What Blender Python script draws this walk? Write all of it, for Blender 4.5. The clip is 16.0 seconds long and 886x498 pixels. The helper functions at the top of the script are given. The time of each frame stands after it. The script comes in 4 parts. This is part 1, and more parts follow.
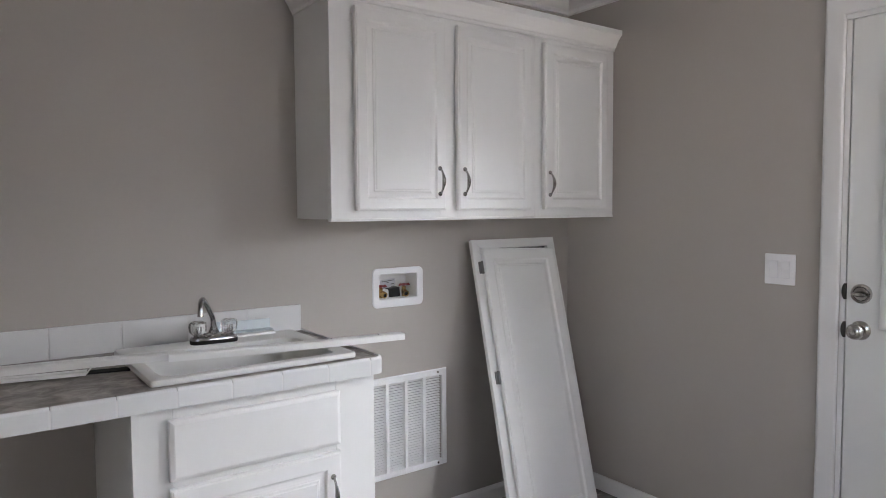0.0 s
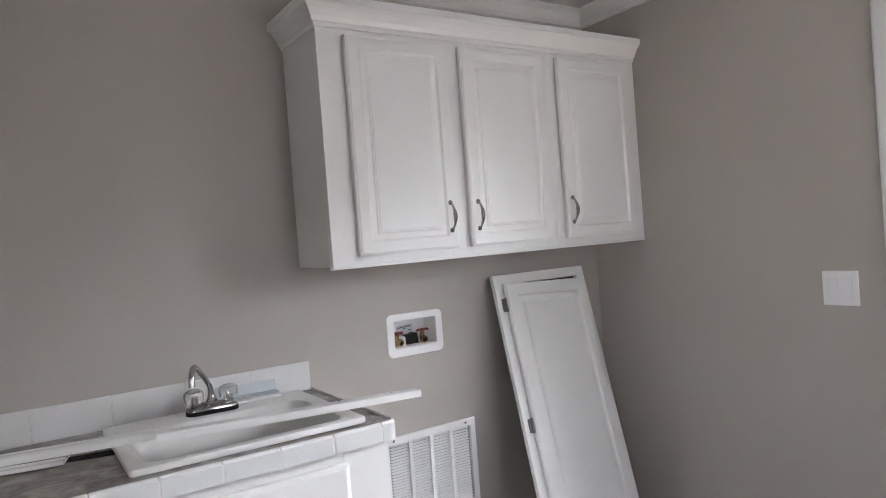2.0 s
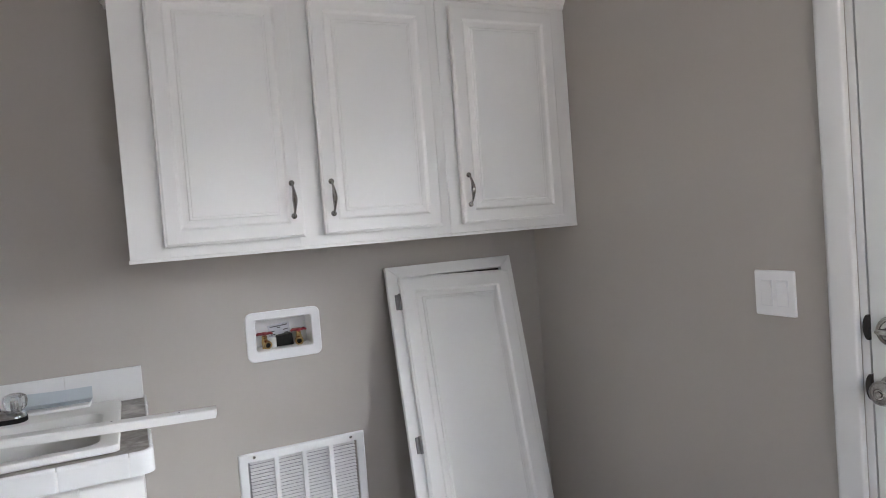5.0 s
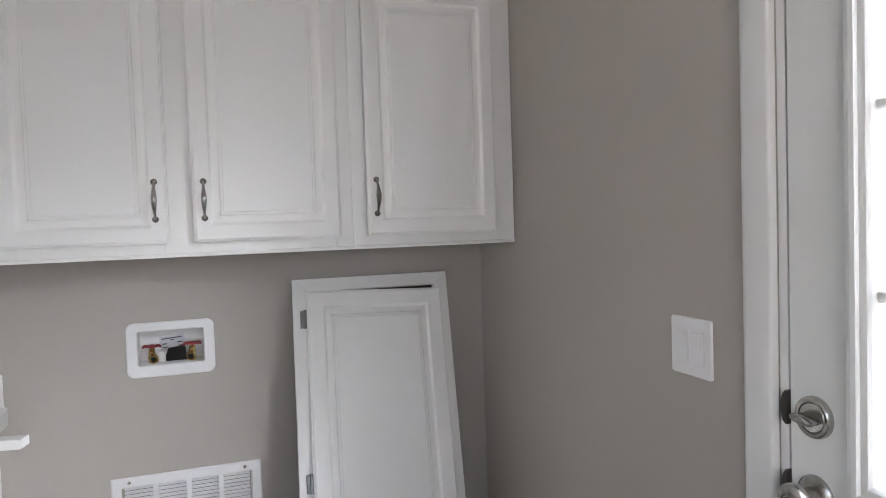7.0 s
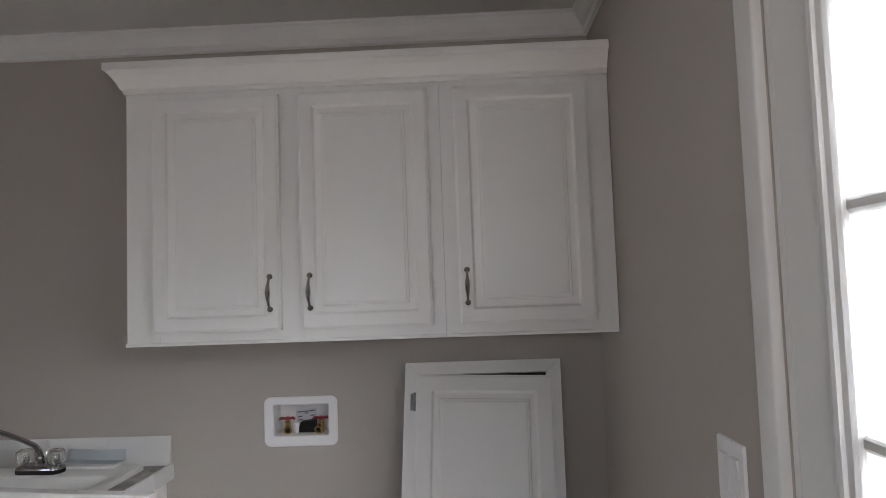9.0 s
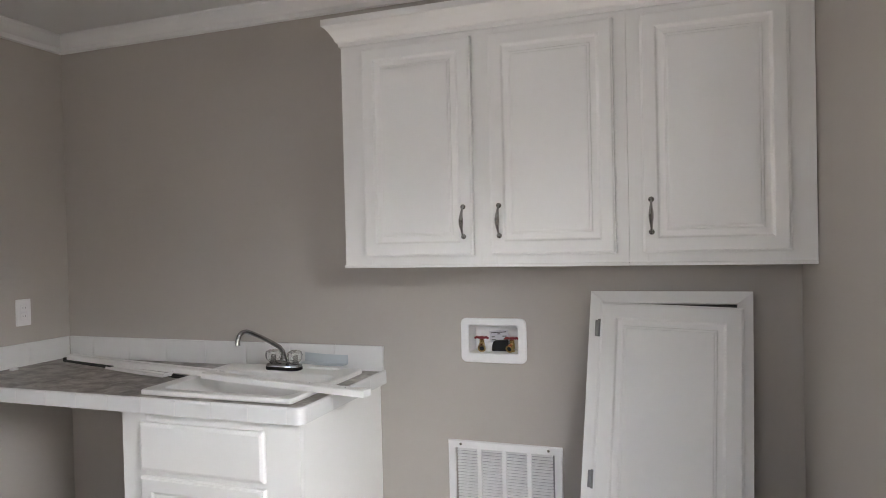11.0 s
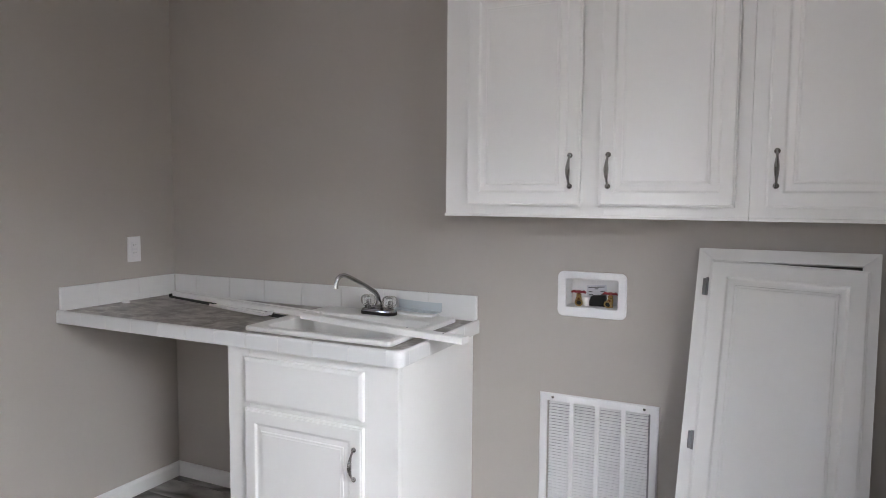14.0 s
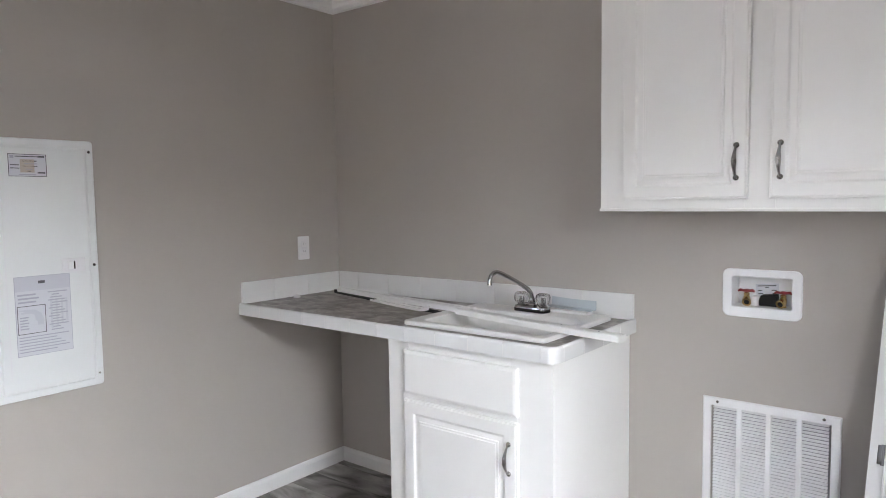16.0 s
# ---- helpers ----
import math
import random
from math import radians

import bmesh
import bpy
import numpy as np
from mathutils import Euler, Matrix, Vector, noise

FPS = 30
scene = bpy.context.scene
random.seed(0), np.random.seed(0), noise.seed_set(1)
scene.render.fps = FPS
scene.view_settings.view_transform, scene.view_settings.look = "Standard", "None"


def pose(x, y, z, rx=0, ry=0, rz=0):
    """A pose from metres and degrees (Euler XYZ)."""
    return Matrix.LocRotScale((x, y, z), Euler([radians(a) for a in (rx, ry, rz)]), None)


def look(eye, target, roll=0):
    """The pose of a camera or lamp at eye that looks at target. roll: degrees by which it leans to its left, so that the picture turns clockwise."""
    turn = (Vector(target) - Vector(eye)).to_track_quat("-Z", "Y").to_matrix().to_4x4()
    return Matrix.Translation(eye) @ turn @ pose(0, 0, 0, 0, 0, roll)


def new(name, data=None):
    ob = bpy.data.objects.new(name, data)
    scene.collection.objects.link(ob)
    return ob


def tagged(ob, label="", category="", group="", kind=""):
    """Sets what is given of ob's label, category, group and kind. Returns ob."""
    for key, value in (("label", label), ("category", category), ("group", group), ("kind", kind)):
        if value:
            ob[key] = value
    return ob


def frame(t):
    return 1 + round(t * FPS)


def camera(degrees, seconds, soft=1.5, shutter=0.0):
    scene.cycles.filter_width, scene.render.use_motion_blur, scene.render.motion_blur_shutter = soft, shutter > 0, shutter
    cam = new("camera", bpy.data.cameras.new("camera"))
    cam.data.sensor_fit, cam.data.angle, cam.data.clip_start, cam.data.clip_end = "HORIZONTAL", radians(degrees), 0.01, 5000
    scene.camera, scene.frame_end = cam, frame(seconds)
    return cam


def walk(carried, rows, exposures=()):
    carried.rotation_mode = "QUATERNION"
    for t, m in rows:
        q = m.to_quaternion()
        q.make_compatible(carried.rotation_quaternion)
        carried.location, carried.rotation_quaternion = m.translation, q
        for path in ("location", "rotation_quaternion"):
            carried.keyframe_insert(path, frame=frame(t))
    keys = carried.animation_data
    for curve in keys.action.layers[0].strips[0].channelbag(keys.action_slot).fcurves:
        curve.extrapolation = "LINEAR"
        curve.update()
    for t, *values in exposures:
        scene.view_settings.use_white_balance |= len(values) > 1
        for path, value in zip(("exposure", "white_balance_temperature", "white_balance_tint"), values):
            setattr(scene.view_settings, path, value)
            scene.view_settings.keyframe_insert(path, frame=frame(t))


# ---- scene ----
cam = camera(66.8, 16.0, soft=0.95)
PATH = [
    (0, (-2.516, -2.401, 1.392), (-1.348, -0.783, 1.275), -0.4),
    (0.5, (-2.5, -2.391, 1.404), (-1.403, -0.719, 1.355), -1.6),
    (1, (-2.469, -2.392, 1.405), (-1.47, -0.659, 1.384), -1.8),
    (1.5, (-2.432, -2.361, 1.421), (-1.465, -0.611, 1.35), -2.0),
    (2, (-2.332, -2.252, 1.429), (-1.238, -0.578, 1.395), -4.4),
    (2.5, (-2.211, -2.246, 1.411), (-1.039, -0.626, 1.377), -5.0),
    (3, (-2.046, -2.259, 1.419), (-0.894, -0.625, 1.352), -2.7),
    (3.5, (-1.922, -2.284, 1.423), (-0.812, -0.623, 1.331), -2.2),
    (5.8, (-1.224, -2.247, 1.396), (-0.465, -0.399, 1.302), -4.8),
    (6, (-1.167, -2.225, 1.407), (-0.384, -0.387, 1.295), -3.9),
    (6.5, (-1.006, -2.159, 1.413), (-0.183, -0.336, 1.36), -4.4),
    (7, (-0.897, -2.185, 1.423), (-0.241, -0.297, 1.341), -1.9),
    (7.5, (-0.781, -2.255, 1.423), (-0.406, -0.294, 1.302), -0.8),
    (8, (-0.645, -2.284, 1.442), (-0.304, -0.314, 1.372), -1.5),
    (8.5, (-0.489, -2.272, 1.465), (-0.295, -0.282, 1.482), -3.6),
    (9, (-0.445, -2.282, 1.485), (-0.511, -0.287, 1.613), -2.0),
    (9.5, (-0.36, -2.359, 1.469), (-0.747, -0.4, 1.587), -0.7),
    (10, (-0.295, -2.383, 1.452), (-0.934, -0.488, 1.511), -2.7),
    (12.5, (-0.488, -2.4, 1.438), (-1.137, -0.51, 1.352), -0.4),
    (13, (-0.489, -2.388, 1.423), (-1.151, -0.503, 1.317), -2.5),
    (13.5, (-0.488, -2.405, 1.409), (-1.247, -0.56, 1.265), -0.6),
    (14, (-0.461, -2.4, 1.411), (-1.326, -0.603, 1.261), 0.4),
    (14.5, (-0.461, -2.398, 1.413), (-1.449, -0.663, 1.281), 0.2),
    (15, (-0.463, -2.407, 1.41), (-1.508, -0.709, 1.261), -0.6),
    (15.5, (-0.452, -2.408, 1.393), (-1.613, -0.786, 1.25), -0.9),
    (16, (-0.466, -2.422, 1.402), (-1.704, -0.859, 1.253), -0.8),
]
EXPOSURES = [(t, stops - 0.46, kelvin + 340, tint + 4.0) for t, stops, kelvin, tint in (
    (0.0, 3.38, 6600, 14), (1.0, 3.56, 6600, 14), (3.0, 3.54, 6580, 13), (6.0, 3.49, 6550, 12.5), (7.5, 3.47, 6600, 13.5), (8.0, 3.42, 6600, 13.5),
    (8.5, 3.14, 6620, 14), (9.0, 2.76, 6750, 14.5), (9.5, 2.78, 7000, 13), (10.0, 3.2, 7000, 12.5), (12.5, 3.47, 6780, 15), (14.5, 3.42, 6620, 13.5),
    (16.0, 3.66, 6620, 13))]
walk(cam, [(t, look(eye, target, roll)) for t, eye, target, roll in PATH], EXPOSURES)

# ---- world and light ----
world = bpy.data.worlds.new("overcast_sky")
scene.world = world
world.use_nodes = True
wn = world.node_tree
sky = wn.nodes.new("ShaderNodeTexSky")
sky.sky_type, sky.sun_disc = "NISHITA", False
sky.sun_elevation, sky.sun_rotation = radians(48), radians(60)
sky.air_density, sky.dust_density = 1.0, 1.5
wn.links.new(sky.outputs["Color"], wn.nodes["Background"].inputs["Color"])
wn.nodes["Background"].inputs["Strength"].default_value = 0.15

sun = new("sun", bpy.data.lights.new("sun", "SUN"))
sun.data.energy, sun.data.angle, sun.data.color = 0.8, radians(25), (1.0, 0.97, 0.93)
sun.matrix_world = look((8, 4, 9), (0, -1.7, 0))

def opening_light(name, eye, target, w, h, watts, colour):
    """An area lamp before an opening: the bright sky at the door, added fill elsewhere."""
    lamp = new(name, bpy.data.lights.new(name, "AREA"))
    lamp.data.shape, lamp.data.size, lamp.data.size_y = "RECTANGLE", w, h
    lamp.data.energy, lamp.data.color = watts, colour
    lamp.matrix_world = look(eye, target)


opening_light("door_daylight", (2.5, -2.95, 3.02), (0.0, -1.72, 1.36), 4.4, 1.85, 215.0, (0.81, 0.91, 1.0))
# two added fill lamps that brighten walls and cabinets from unseen openings
opening_light("west_window_daylight", (-4.4, -2.9, 1.8), (0.0, -1.0, 1.35), 2.4, 1.6, 1.5, (1.0, 0.91, 0.82))
opening_light("south_window_daylight", (-0.9, -4.4, 1.35), (-0.9, 0.0, 1.65), 2.2, 1.4, 3.7, (1.0, 0.89, 0.77))


# ---- materials ----
def material(name, colour, rough=0.5, metal=0.0, grain=0.0, grain_size=60.0, bump=0.0, bump_size=200.0, tone=0.04,
             coat=0.0, random_tone=0.0):
    """A surface with fine grain and broad tone changes."""
    m = bpy.data.materials.new(name)
    m.use_nodes = True
    n, l = m.node_tree.nodes, m.node_tree.links
    b = n["Principled BSDF"]
    b.inputs["Roughness"].default_value, b.inputs["Metallic"].default_value = rough, metal
    b.inputs["Coat Weight"].default_value = coat
    geo = n.new("ShaderNodeNewGeometry")
    broad = n.new("ShaderNodeTexNoise")
    broad.inputs["Scale"].default_value, broad.inputs["Detail"].default_value = 2.3, 4
    fine = n.new("ShaderNodeTexNoise")
    fine.inputs["Scale"].default_value, fine.inputs["Detail"].default_value = grain_size, 3
    for node in (broad, fine):
        l.new(geo.outputs["Position"], node.inputs["Vector"])
    mix = n.new("ShaderNodeMath")
    mix.operation = "MULTIPLY_ADD"
    l.new(broad.outputs["Fac"], mix.inputs[0])
    mix.inputs[1].default_value, mix.inputs[2].default_value = 2 * tone, 1 - tone
    mix2 = n.new("ShaderNodeMath")
    mix2.operation = "MULTIPLY_ADD"
    l.new(fine.outputs["Fac"], mix2.inputs[0])
    mix2.inputs[1].default_value = 2 * grain
    l.new(mix.outputs[0], mix2.inputs[2])
    value = mix2.outputs[0]
    if random_tone:
        info = n.new("ShaderNodeObjectInfo")
        mix3 = n.new("ShaderNodeMath")
        mix3.operation = "MULTIPLY_ADD"
        l.new(info.outputs["Random"], mix3.inputs[0])
        mix3.inputs[1].default_value = random_tone
        l.new(value, mix3.inputs[2])
        value = mix3.outputs[0]
    hsv = n.new("ShaderNodeHueSaturation")
    hsv.inputs["Color"].default_value = (*colour, 1)
    l.new(value, hsv.inputs["Value"])
    l.new(hsv.outputs["Color"], b.inputs["Base Color"])
    spread = n.new("ShaderNodeMapRange")
    l.new(broad.outputs["Fac"], spread.inputs["Value"])
    spread.inputs["To Min"].default_value, spread.inputs["To Max"].default_value = max(rough - 0.07, 0.02), min(rough + 0.07, 1)
    l.new(spread.outputs["Result"], b.inputs["Roughness"])
    if bump:
        relief = n.new("ShaderNodeTexNoise")
        relief.inputs["Scale"].default_value, relief.inputs["Detail"].default_value = bump_size, 4
        l.new(geo.outputs["Position"], relief.inputs["Vector"])
        bp = n.new("ShaderNodeBump")
        bp.inputs["Strength"].default_value, bp.inputs["Distance"].default_value = bump, 0.002
        l.new(relief.outputs["Fac"], bp.inputs["Height"])
        l.new(bp.outputs["Normal"], b.inputs["Normal"])
    return m


def stone_laminate():
    """Grey-brown mottled laminate with drawn-out veins."""
    m = material("laminate", (0.2, 0.18, 0.165), 0.38, tone=0.1, bump=0.05)
    n, l = m.node_tree.nodes, m.node_tree.links
    geo = n.new("ShaderNodeNewGeometry")
    mp = n.new("ShaderNodeMapping")
    mp.inputs["Scale"].default_value = (14, 17, 9)
    mp.inputs["Rotation"].default_value = (0, 0, 0.25)
    veins = n.new("ShaderNodeTexNoise")
    veins.inputs["Scale"].default_value, veins.inputs["Detail"].default_value, veins.inputs["Roughness"].default_value = 1.0, 8, 0.65
    veins.inputs["Distortion"].default_value = 0.5
    ramp = n.new("ShaderNodeValToRGB")
    e = ramp.color_ramp.elements
    e[0].position, e[0].color = 0.34, (0.11, 0.095, 0.088, 1)
    e[1].position, e[1].color = 0.66, (0.47, 0.44, 0.41, 1)
    mid = e.new(0.48)
    mid.color = (0.25, 0.222, 0.202, 1)
    l.new(geo.outputs["Position"], mp.inputs["Vector"])
    l.new(mp.outputs["Vector"], veins.inputs["Vector"])
    l.new(veins.outputs["Fac"], ramp.inputs["Fac"])
    l.new(ramp.outputs["Color"], n["Principled BSDF"].inputs["Base Color"])
    return m


def plank_vinyl():
    """Grey-brown wood-look planks, the grain along x, a tone for each plank."""
    m = material("plank_vinyl", (0.15, 0.13, 0.115), 0.42, bump=0.08)
    n, l = m.node_tree.nodes, m.node_tree.links
    geo, info = n.new("ShaderNodeNewGeometry"), n.new("ShaderNodeObjectInfo")
    shift = n.new("ShaderNodeVectorMath")
    shift.operation = "MULTIPLY_ADD"
    l.new(info.outputs["Random"], shift.inputs[0])
    shift.inputs[1].default_value = (7, 13, 5)
    l.new(geo.outputs["Position"], shift.inputs[2])
    mp = n.new("ShaderNodeMapping")
    mp.inputs["Scale"].default_value = (3.4, 8.5, 1)
    grain = n.new("ShaderNodeTexNoise")
    grain.inputs["Scale"].default_value, grain.inputs["Detail"].default_value, grain.inputs["Distortion"].default_value = 1.0, 7, 1.2
    ramp = n.new("ShaderNodeValToRGB")
    e = ramp.color_ramp.elements
    e[0].position, e[0].color = 0.34, (0.07, 0.058, 0.052, 1)
    e[1].position, e[1].color = 0.64, (0.42, 0.40, 0.38, 1)
    hsv = n.new("ShaderNodeHueSaturation")
    tone = n.new("ShaderNodeMapRange")
    tone.inputs["To Min"].default_value, tone.inputs["To Max"].default_value = 0.7, 1.25
    l.new(info.outputs["Random"], tone.inputs["Value"])
    l.new(tone.outputs["Result"], hsv.inputs["Value"])
    l.new(shift.outputs["Vector"], mp.inputs["Vector"])
    l.new(mp.outputs["Vector"], grain.inputs["Vector"])
    l.new(grain.outputs["Fac"], ramp.inputs["Fac"])
    l.new(ramp.outputs["Color"], hsv.inputs["Color"])
    l.new(hsv.outputs["Color"], n["Principled BSDF"].inputs["Base Color"])
    return m


def glass_material(name, rough=0.0):
    m = bpy.data.materials.new(name)
    m.use_nodes = True
    b = m.node_tree.nodes["Principled BSDF"]
    b.inputs["Transmission Weight"].default_value, b.inputs["Roughness"].default_value = 1.0, rough
    b.inputs["IOR"].default_value = 1.45
    return m


WALL = material("greige_wall_paint", (0.425, 0.393, 0.356), 0.62, tone=0.03, grain=0.01, bump=0.10, bump_size=420)
CEILING = material("ceiling_paint", (0.72, 0.71, 0.69), 0.8, tone=0.02, bump=0.3, bump_size=160)
TRIM = material("white_trim_paint", (0.76, 0.76, 0.745), 0.42, tone=0.02, bump=0.05, bump_size=150)
CABINET = material("white_cabinet_lacquer", (0.79, 0.785, 0.762), 0.34, tone=0.025, grain=0.008, bump=0.02, bump_size=180)
PANEL = material("white_panel_lacquer", (0.79, 0.785, 0.762), 0.42, tone=0.03, grain=0.01, bump=0.05, bump_size=180)
DOORPAINT = material("steel_door_paint", (0.74, 0.75, 0.73), 0.45, tone=0.02, bump=0.08, bump_size=300)
TILE = material("white_glazed_tile", (0.7, 0.7, 0.69), 0.16, tone=0.02, bump=0.04, bump_size=60, random_tone=0.02)
GROUT = material("grout", (0.72, 0.71, 0.69), 0.9, tone=0.08, bump=0.3, bump_size=500)
SINK = material("sink_acrylic", (0.71, 0.705, 0.68), 0.34, tone=0.02)
LAMINATE = stone_laminate()
PLANK = plank_vinyl()
CHROME = material("chrome", (0.42, 0.42, 0.42), 0.09, 1.0, tone=0.02)
NICKEL = material("brushed_nickel", (0.44, 0.425, 0.405), 0.24, 1.0, tone=0.05, grain=0.03, grain_size=300)
DARKNICKEL = material("dark_nickel_pull", (0.36, 0.35, 0.335), 0.2, 1.0, tone=0.05)
HINGE = material("grey_steel_hinge", (0.2, 0.195, 0.19), 0.34, 1.0, tone=0.08)
# STRIKE also colours the sheet painted as shade behind the leaning door
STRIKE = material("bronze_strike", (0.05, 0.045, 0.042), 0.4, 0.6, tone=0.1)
GLASS = glass_material("clear_glass")
ACRYLIC = glass_material("clear_acrylic", 0.14)
ACRYLIC.node_tree.nodes["Principled BSDF"].inputs["Transmission Weight"].default_value = 0.9
ACRYLIC.node_tree.nodes["Principled BSDF"].inputs["Base Color"].default_value = (0.93, 0.93, 0.92, 1)
PLASTIC = material("white_plastic", (0.8, 0.8, 0.8), 0.32, tone=0.015)
BOXIN = material("outlet_box_plastic", (0.74, 0.74, 0.75), 0.4, tone=0.03)
BRASS = material("brass", (0.55, 0.38, 0.16), 0.22, 1.0, tone=0.1)
REDPLASTIC = material("red_valve_handle", (0.22, 0.012, 0.018), 0.35, tone=0.08)
BLACK = material("black_rubber", (0.005, 0.005, 0.005), 0.85, tone=0.1)
DUCT = material("duct_filter", (0.3, 0.3, 0.31), 0.8, tone=0.1)
VENTPAINT = material("white_vent_enamel", (0.77, 0.77, 0.77), 0.35, tone=0.02)
ENAMEL = material("panel_enamel", (0.74, 0.76, 0.755), 0.38, tone=0.02, bump=0.05, bump_size=300)
PAPER = material("label_paper", (0.61, 0.62, 0.66), 0.7, tone=0.04)
PAPERGREY = material("label_grey", (0.54, 0.55, 0.6), 0.7, tone=0.06)
PAPERTAN = material("label_tan", (0.5, 0.43, 0.37), 0.6, tone=0.1)
INK = material("label_ink", (0.09, 0.09, 0.1), 0.7, tone=0.1)
FAINTINK = material("label_faint_ink", (0.40, 0.41, 0.47), 0.7, tone=0.1)
PALEBLUE = material("pale_blue_metal", (0.45, 0.50, 0.53), 0.33, 0.25, tone=0.06)
CONCRETE = material("pale_concrete", (0.5, 0.5, 0.49), 0.9, tone=0.1, grain=0.1, grain_size=4, bump=0.5, bump_size=30)


# ---- mesh helpers ----
def box(bm, x0, x1, y0, y1, z0, z1, bevel=0.0, segments=2):
    made = bmesh.ops.create_cube(bm, size=1.0)["verts"]
    bmesh.ops.scale(bm, vec=(x1 - x0, y1 - y0, z1 - z0), verts=made)
    bmesh.ops.translate(bm, vec=((x0 + x1) / 2, (y0 + y1) / 2, (z0 + z1) / 2), verts=made)
    if bevel:
        edges = list({e for v in made for e in v.link_edges})
        bmesh.ops.bevel(bm, geom=edges, offset=bevel, segments=segments, profile=0.5, affect="EDGES")
    return bm


def solid(*sizes, bevel=0.0, segments=2):
    return box(bmesh.new(), *sizes, bevel=bevel, segments=segments)


def loft(bm, rings, caps=(True, True)):
    """Joins closed rings of points, each as long as the next."""
    rows = [[bm.verts.new(p) for p in ring] for ring in rings]
    for a, b in zip(rows, rows[1:]):
        for i in range(len(a)):
            bm.faces.new((a[i], a[(i + 1) % len(a)], b[(i + 1) % len(a)], b[i]))
    if caps[0]:
        bm.faces.new(rows[0][::-1])
    if caps[1]:
        bm.faces.new(rows[-1])
    bmesh.ops.recalc_face_normals(bm, faces=bm.faces)
    return bm


def tube(bm, points, radii, sides=12):
    """A round bar along points, with a radius for each."""
    points = [Vector(p) for p in points]
    rings, side = [], None
    for i, p in enumerate(points):
        way = (points[min(i + 1, len(points) - 1)] - points[max(i - 1, 0)]).normalized()
        if side is None:
            side = way.orthogonal().normalized()
        side = (side - way * side.dot(way)).normalized()
        up = way.cross(side)
        rings.append([p + radii[i] * (math.cos(a) * side + math.sin(a) * up)
                      for a in (2 * math.pi * k / sides for k in range(sides))])
    return loft(bm, rings)


def tube_exact(bm, base, axis, profile, sides):
    side = axis.orthogonal().normalized()
    up = axis.cross(side)
    return loft(bm, [[base + axis * d + r * (math.cos(2 * math.pi * k / sides) * side + math.sin(2 * math.pi * k / sides) * up)
                      for k in range(sides)] for d, r in profile])


def rounded(w, h, r, n=5):
    """Outline of a rounded rectangle about the origin."""
    pts = []
    for cx, cy, a0 in ((w / 2 - r, h / 2 - r, 0), (-w / 2 + r, h / 2 - r, 90), (-w / 2 + r, -h / 2 + r, 180), (w / 2 - r, -h / 2 + r, 270)):
        for k in range(n + 1):
            a = radians(a0 + 90 * k / n)
            pts.append((cx + r * math.cos(a), cy + r * math.sin(a)))
    return pts


def part(name, bm, mat, parent=None, label="", smooth=False, kind=""):
    me = bpy.data.meshes.new(name)
    bm.to_mesh(me)
    bm.free()
    me.materials.append(mat)
    if smooth:
        me.shade_smooth()
        me.set_sharp_from_angle(angle=radians(35))
    ob = new(name, me)
    ob.parent = parent
    return tagged(ob, label=label, kind=kind)


def place(ob, parent, matrix=None):
    """Another object on the same mesh, under the parent."""
    twin = new(ob.name.split(".")[0], ob.data)
    twin.parent = parent
    if matrix is not None:
        twin.matrix_basis = matrix
    return twin


def thing(name, x, y, z, label, category, group="", turn=0, lean=(0, 0)):
    ob = new(name)
    ob.empty_display_size = 0.05
    ob.matrix_basis = pose(x, y, z, lean[0], lean[1], turn)
    return tagged(ob, label=label, category=category, group=group)


def structure(name, bm, mat, label, category):
    return tagged(part(name, bm, mat), label=label, category=category, kind="structure")


def panelled(w, h, t, frame_w=0.041, deep=0.008):
    """A raised-panel leaf: from (0, 0, 0), w along x, h along z, its face towards -y at -t."""
    bm = bmesh.new()
    rings = []
    f = frame_w
    for inset, d in ((0, 0), (0, t - 0.006), (0.001, t - 0.004), (0.0045, t - 0.0035), (0.0055, t - 0.001), (0.008, t), (f, t), (f + 0.002, t - 0.001), (f + 0.007, t - deep + 0.001),
                     (f + 0.011, t - deep), (f + 0.019, t - deep + 0.0005), (f + 0.026, t - deep + 0.0018), (f + 0.0282, t - deep + 0.0052), (f + 0.0295, t - deep + 0.0055),
                     (f + 0.0345, t - 0.002), (f + 0.0365, t - 0.0002), (f + 0.0395, t)):
        rings.append([(inset, -d, inset), (w - inset, -d, inset), (w - inset, -d, h - inset), (inset, -d, h - inset)])
    return loft(bm, rings)


def pull(parent, x, y, z, length=0.1):
    """An arched pull with round feet, upright, its middle at (x, y, z), standing out towards -y."""
    bm = bmesh.new()
    n = 14
    pts, rad = [], []
    for i in range(n + 1):
        s = i / n
        pts.append((x, y - 0.004 - 0.023 * math.sin(math.pi * s) ** 0.8, z + (s - 0.5) * length * 0.94))
        rad.append(0.0034 + 0.0042 * math.sin(math.pi * s) ** 3)
    tube(bm, pts, rad, 10)
    for e in (-1, 1):
        tube_exact(bm, Vector((x, y, z + e * length * 0.47)), Vector((0, -1, 0)), [(-0.001, 0.0085), (0.003, 0.0085), (0.006, 0.006), (0.0075, 0.002)], 14)
    return part("handle", bm, DARKNICKEL, parent, "arched dark nickel pull", smooth=True)


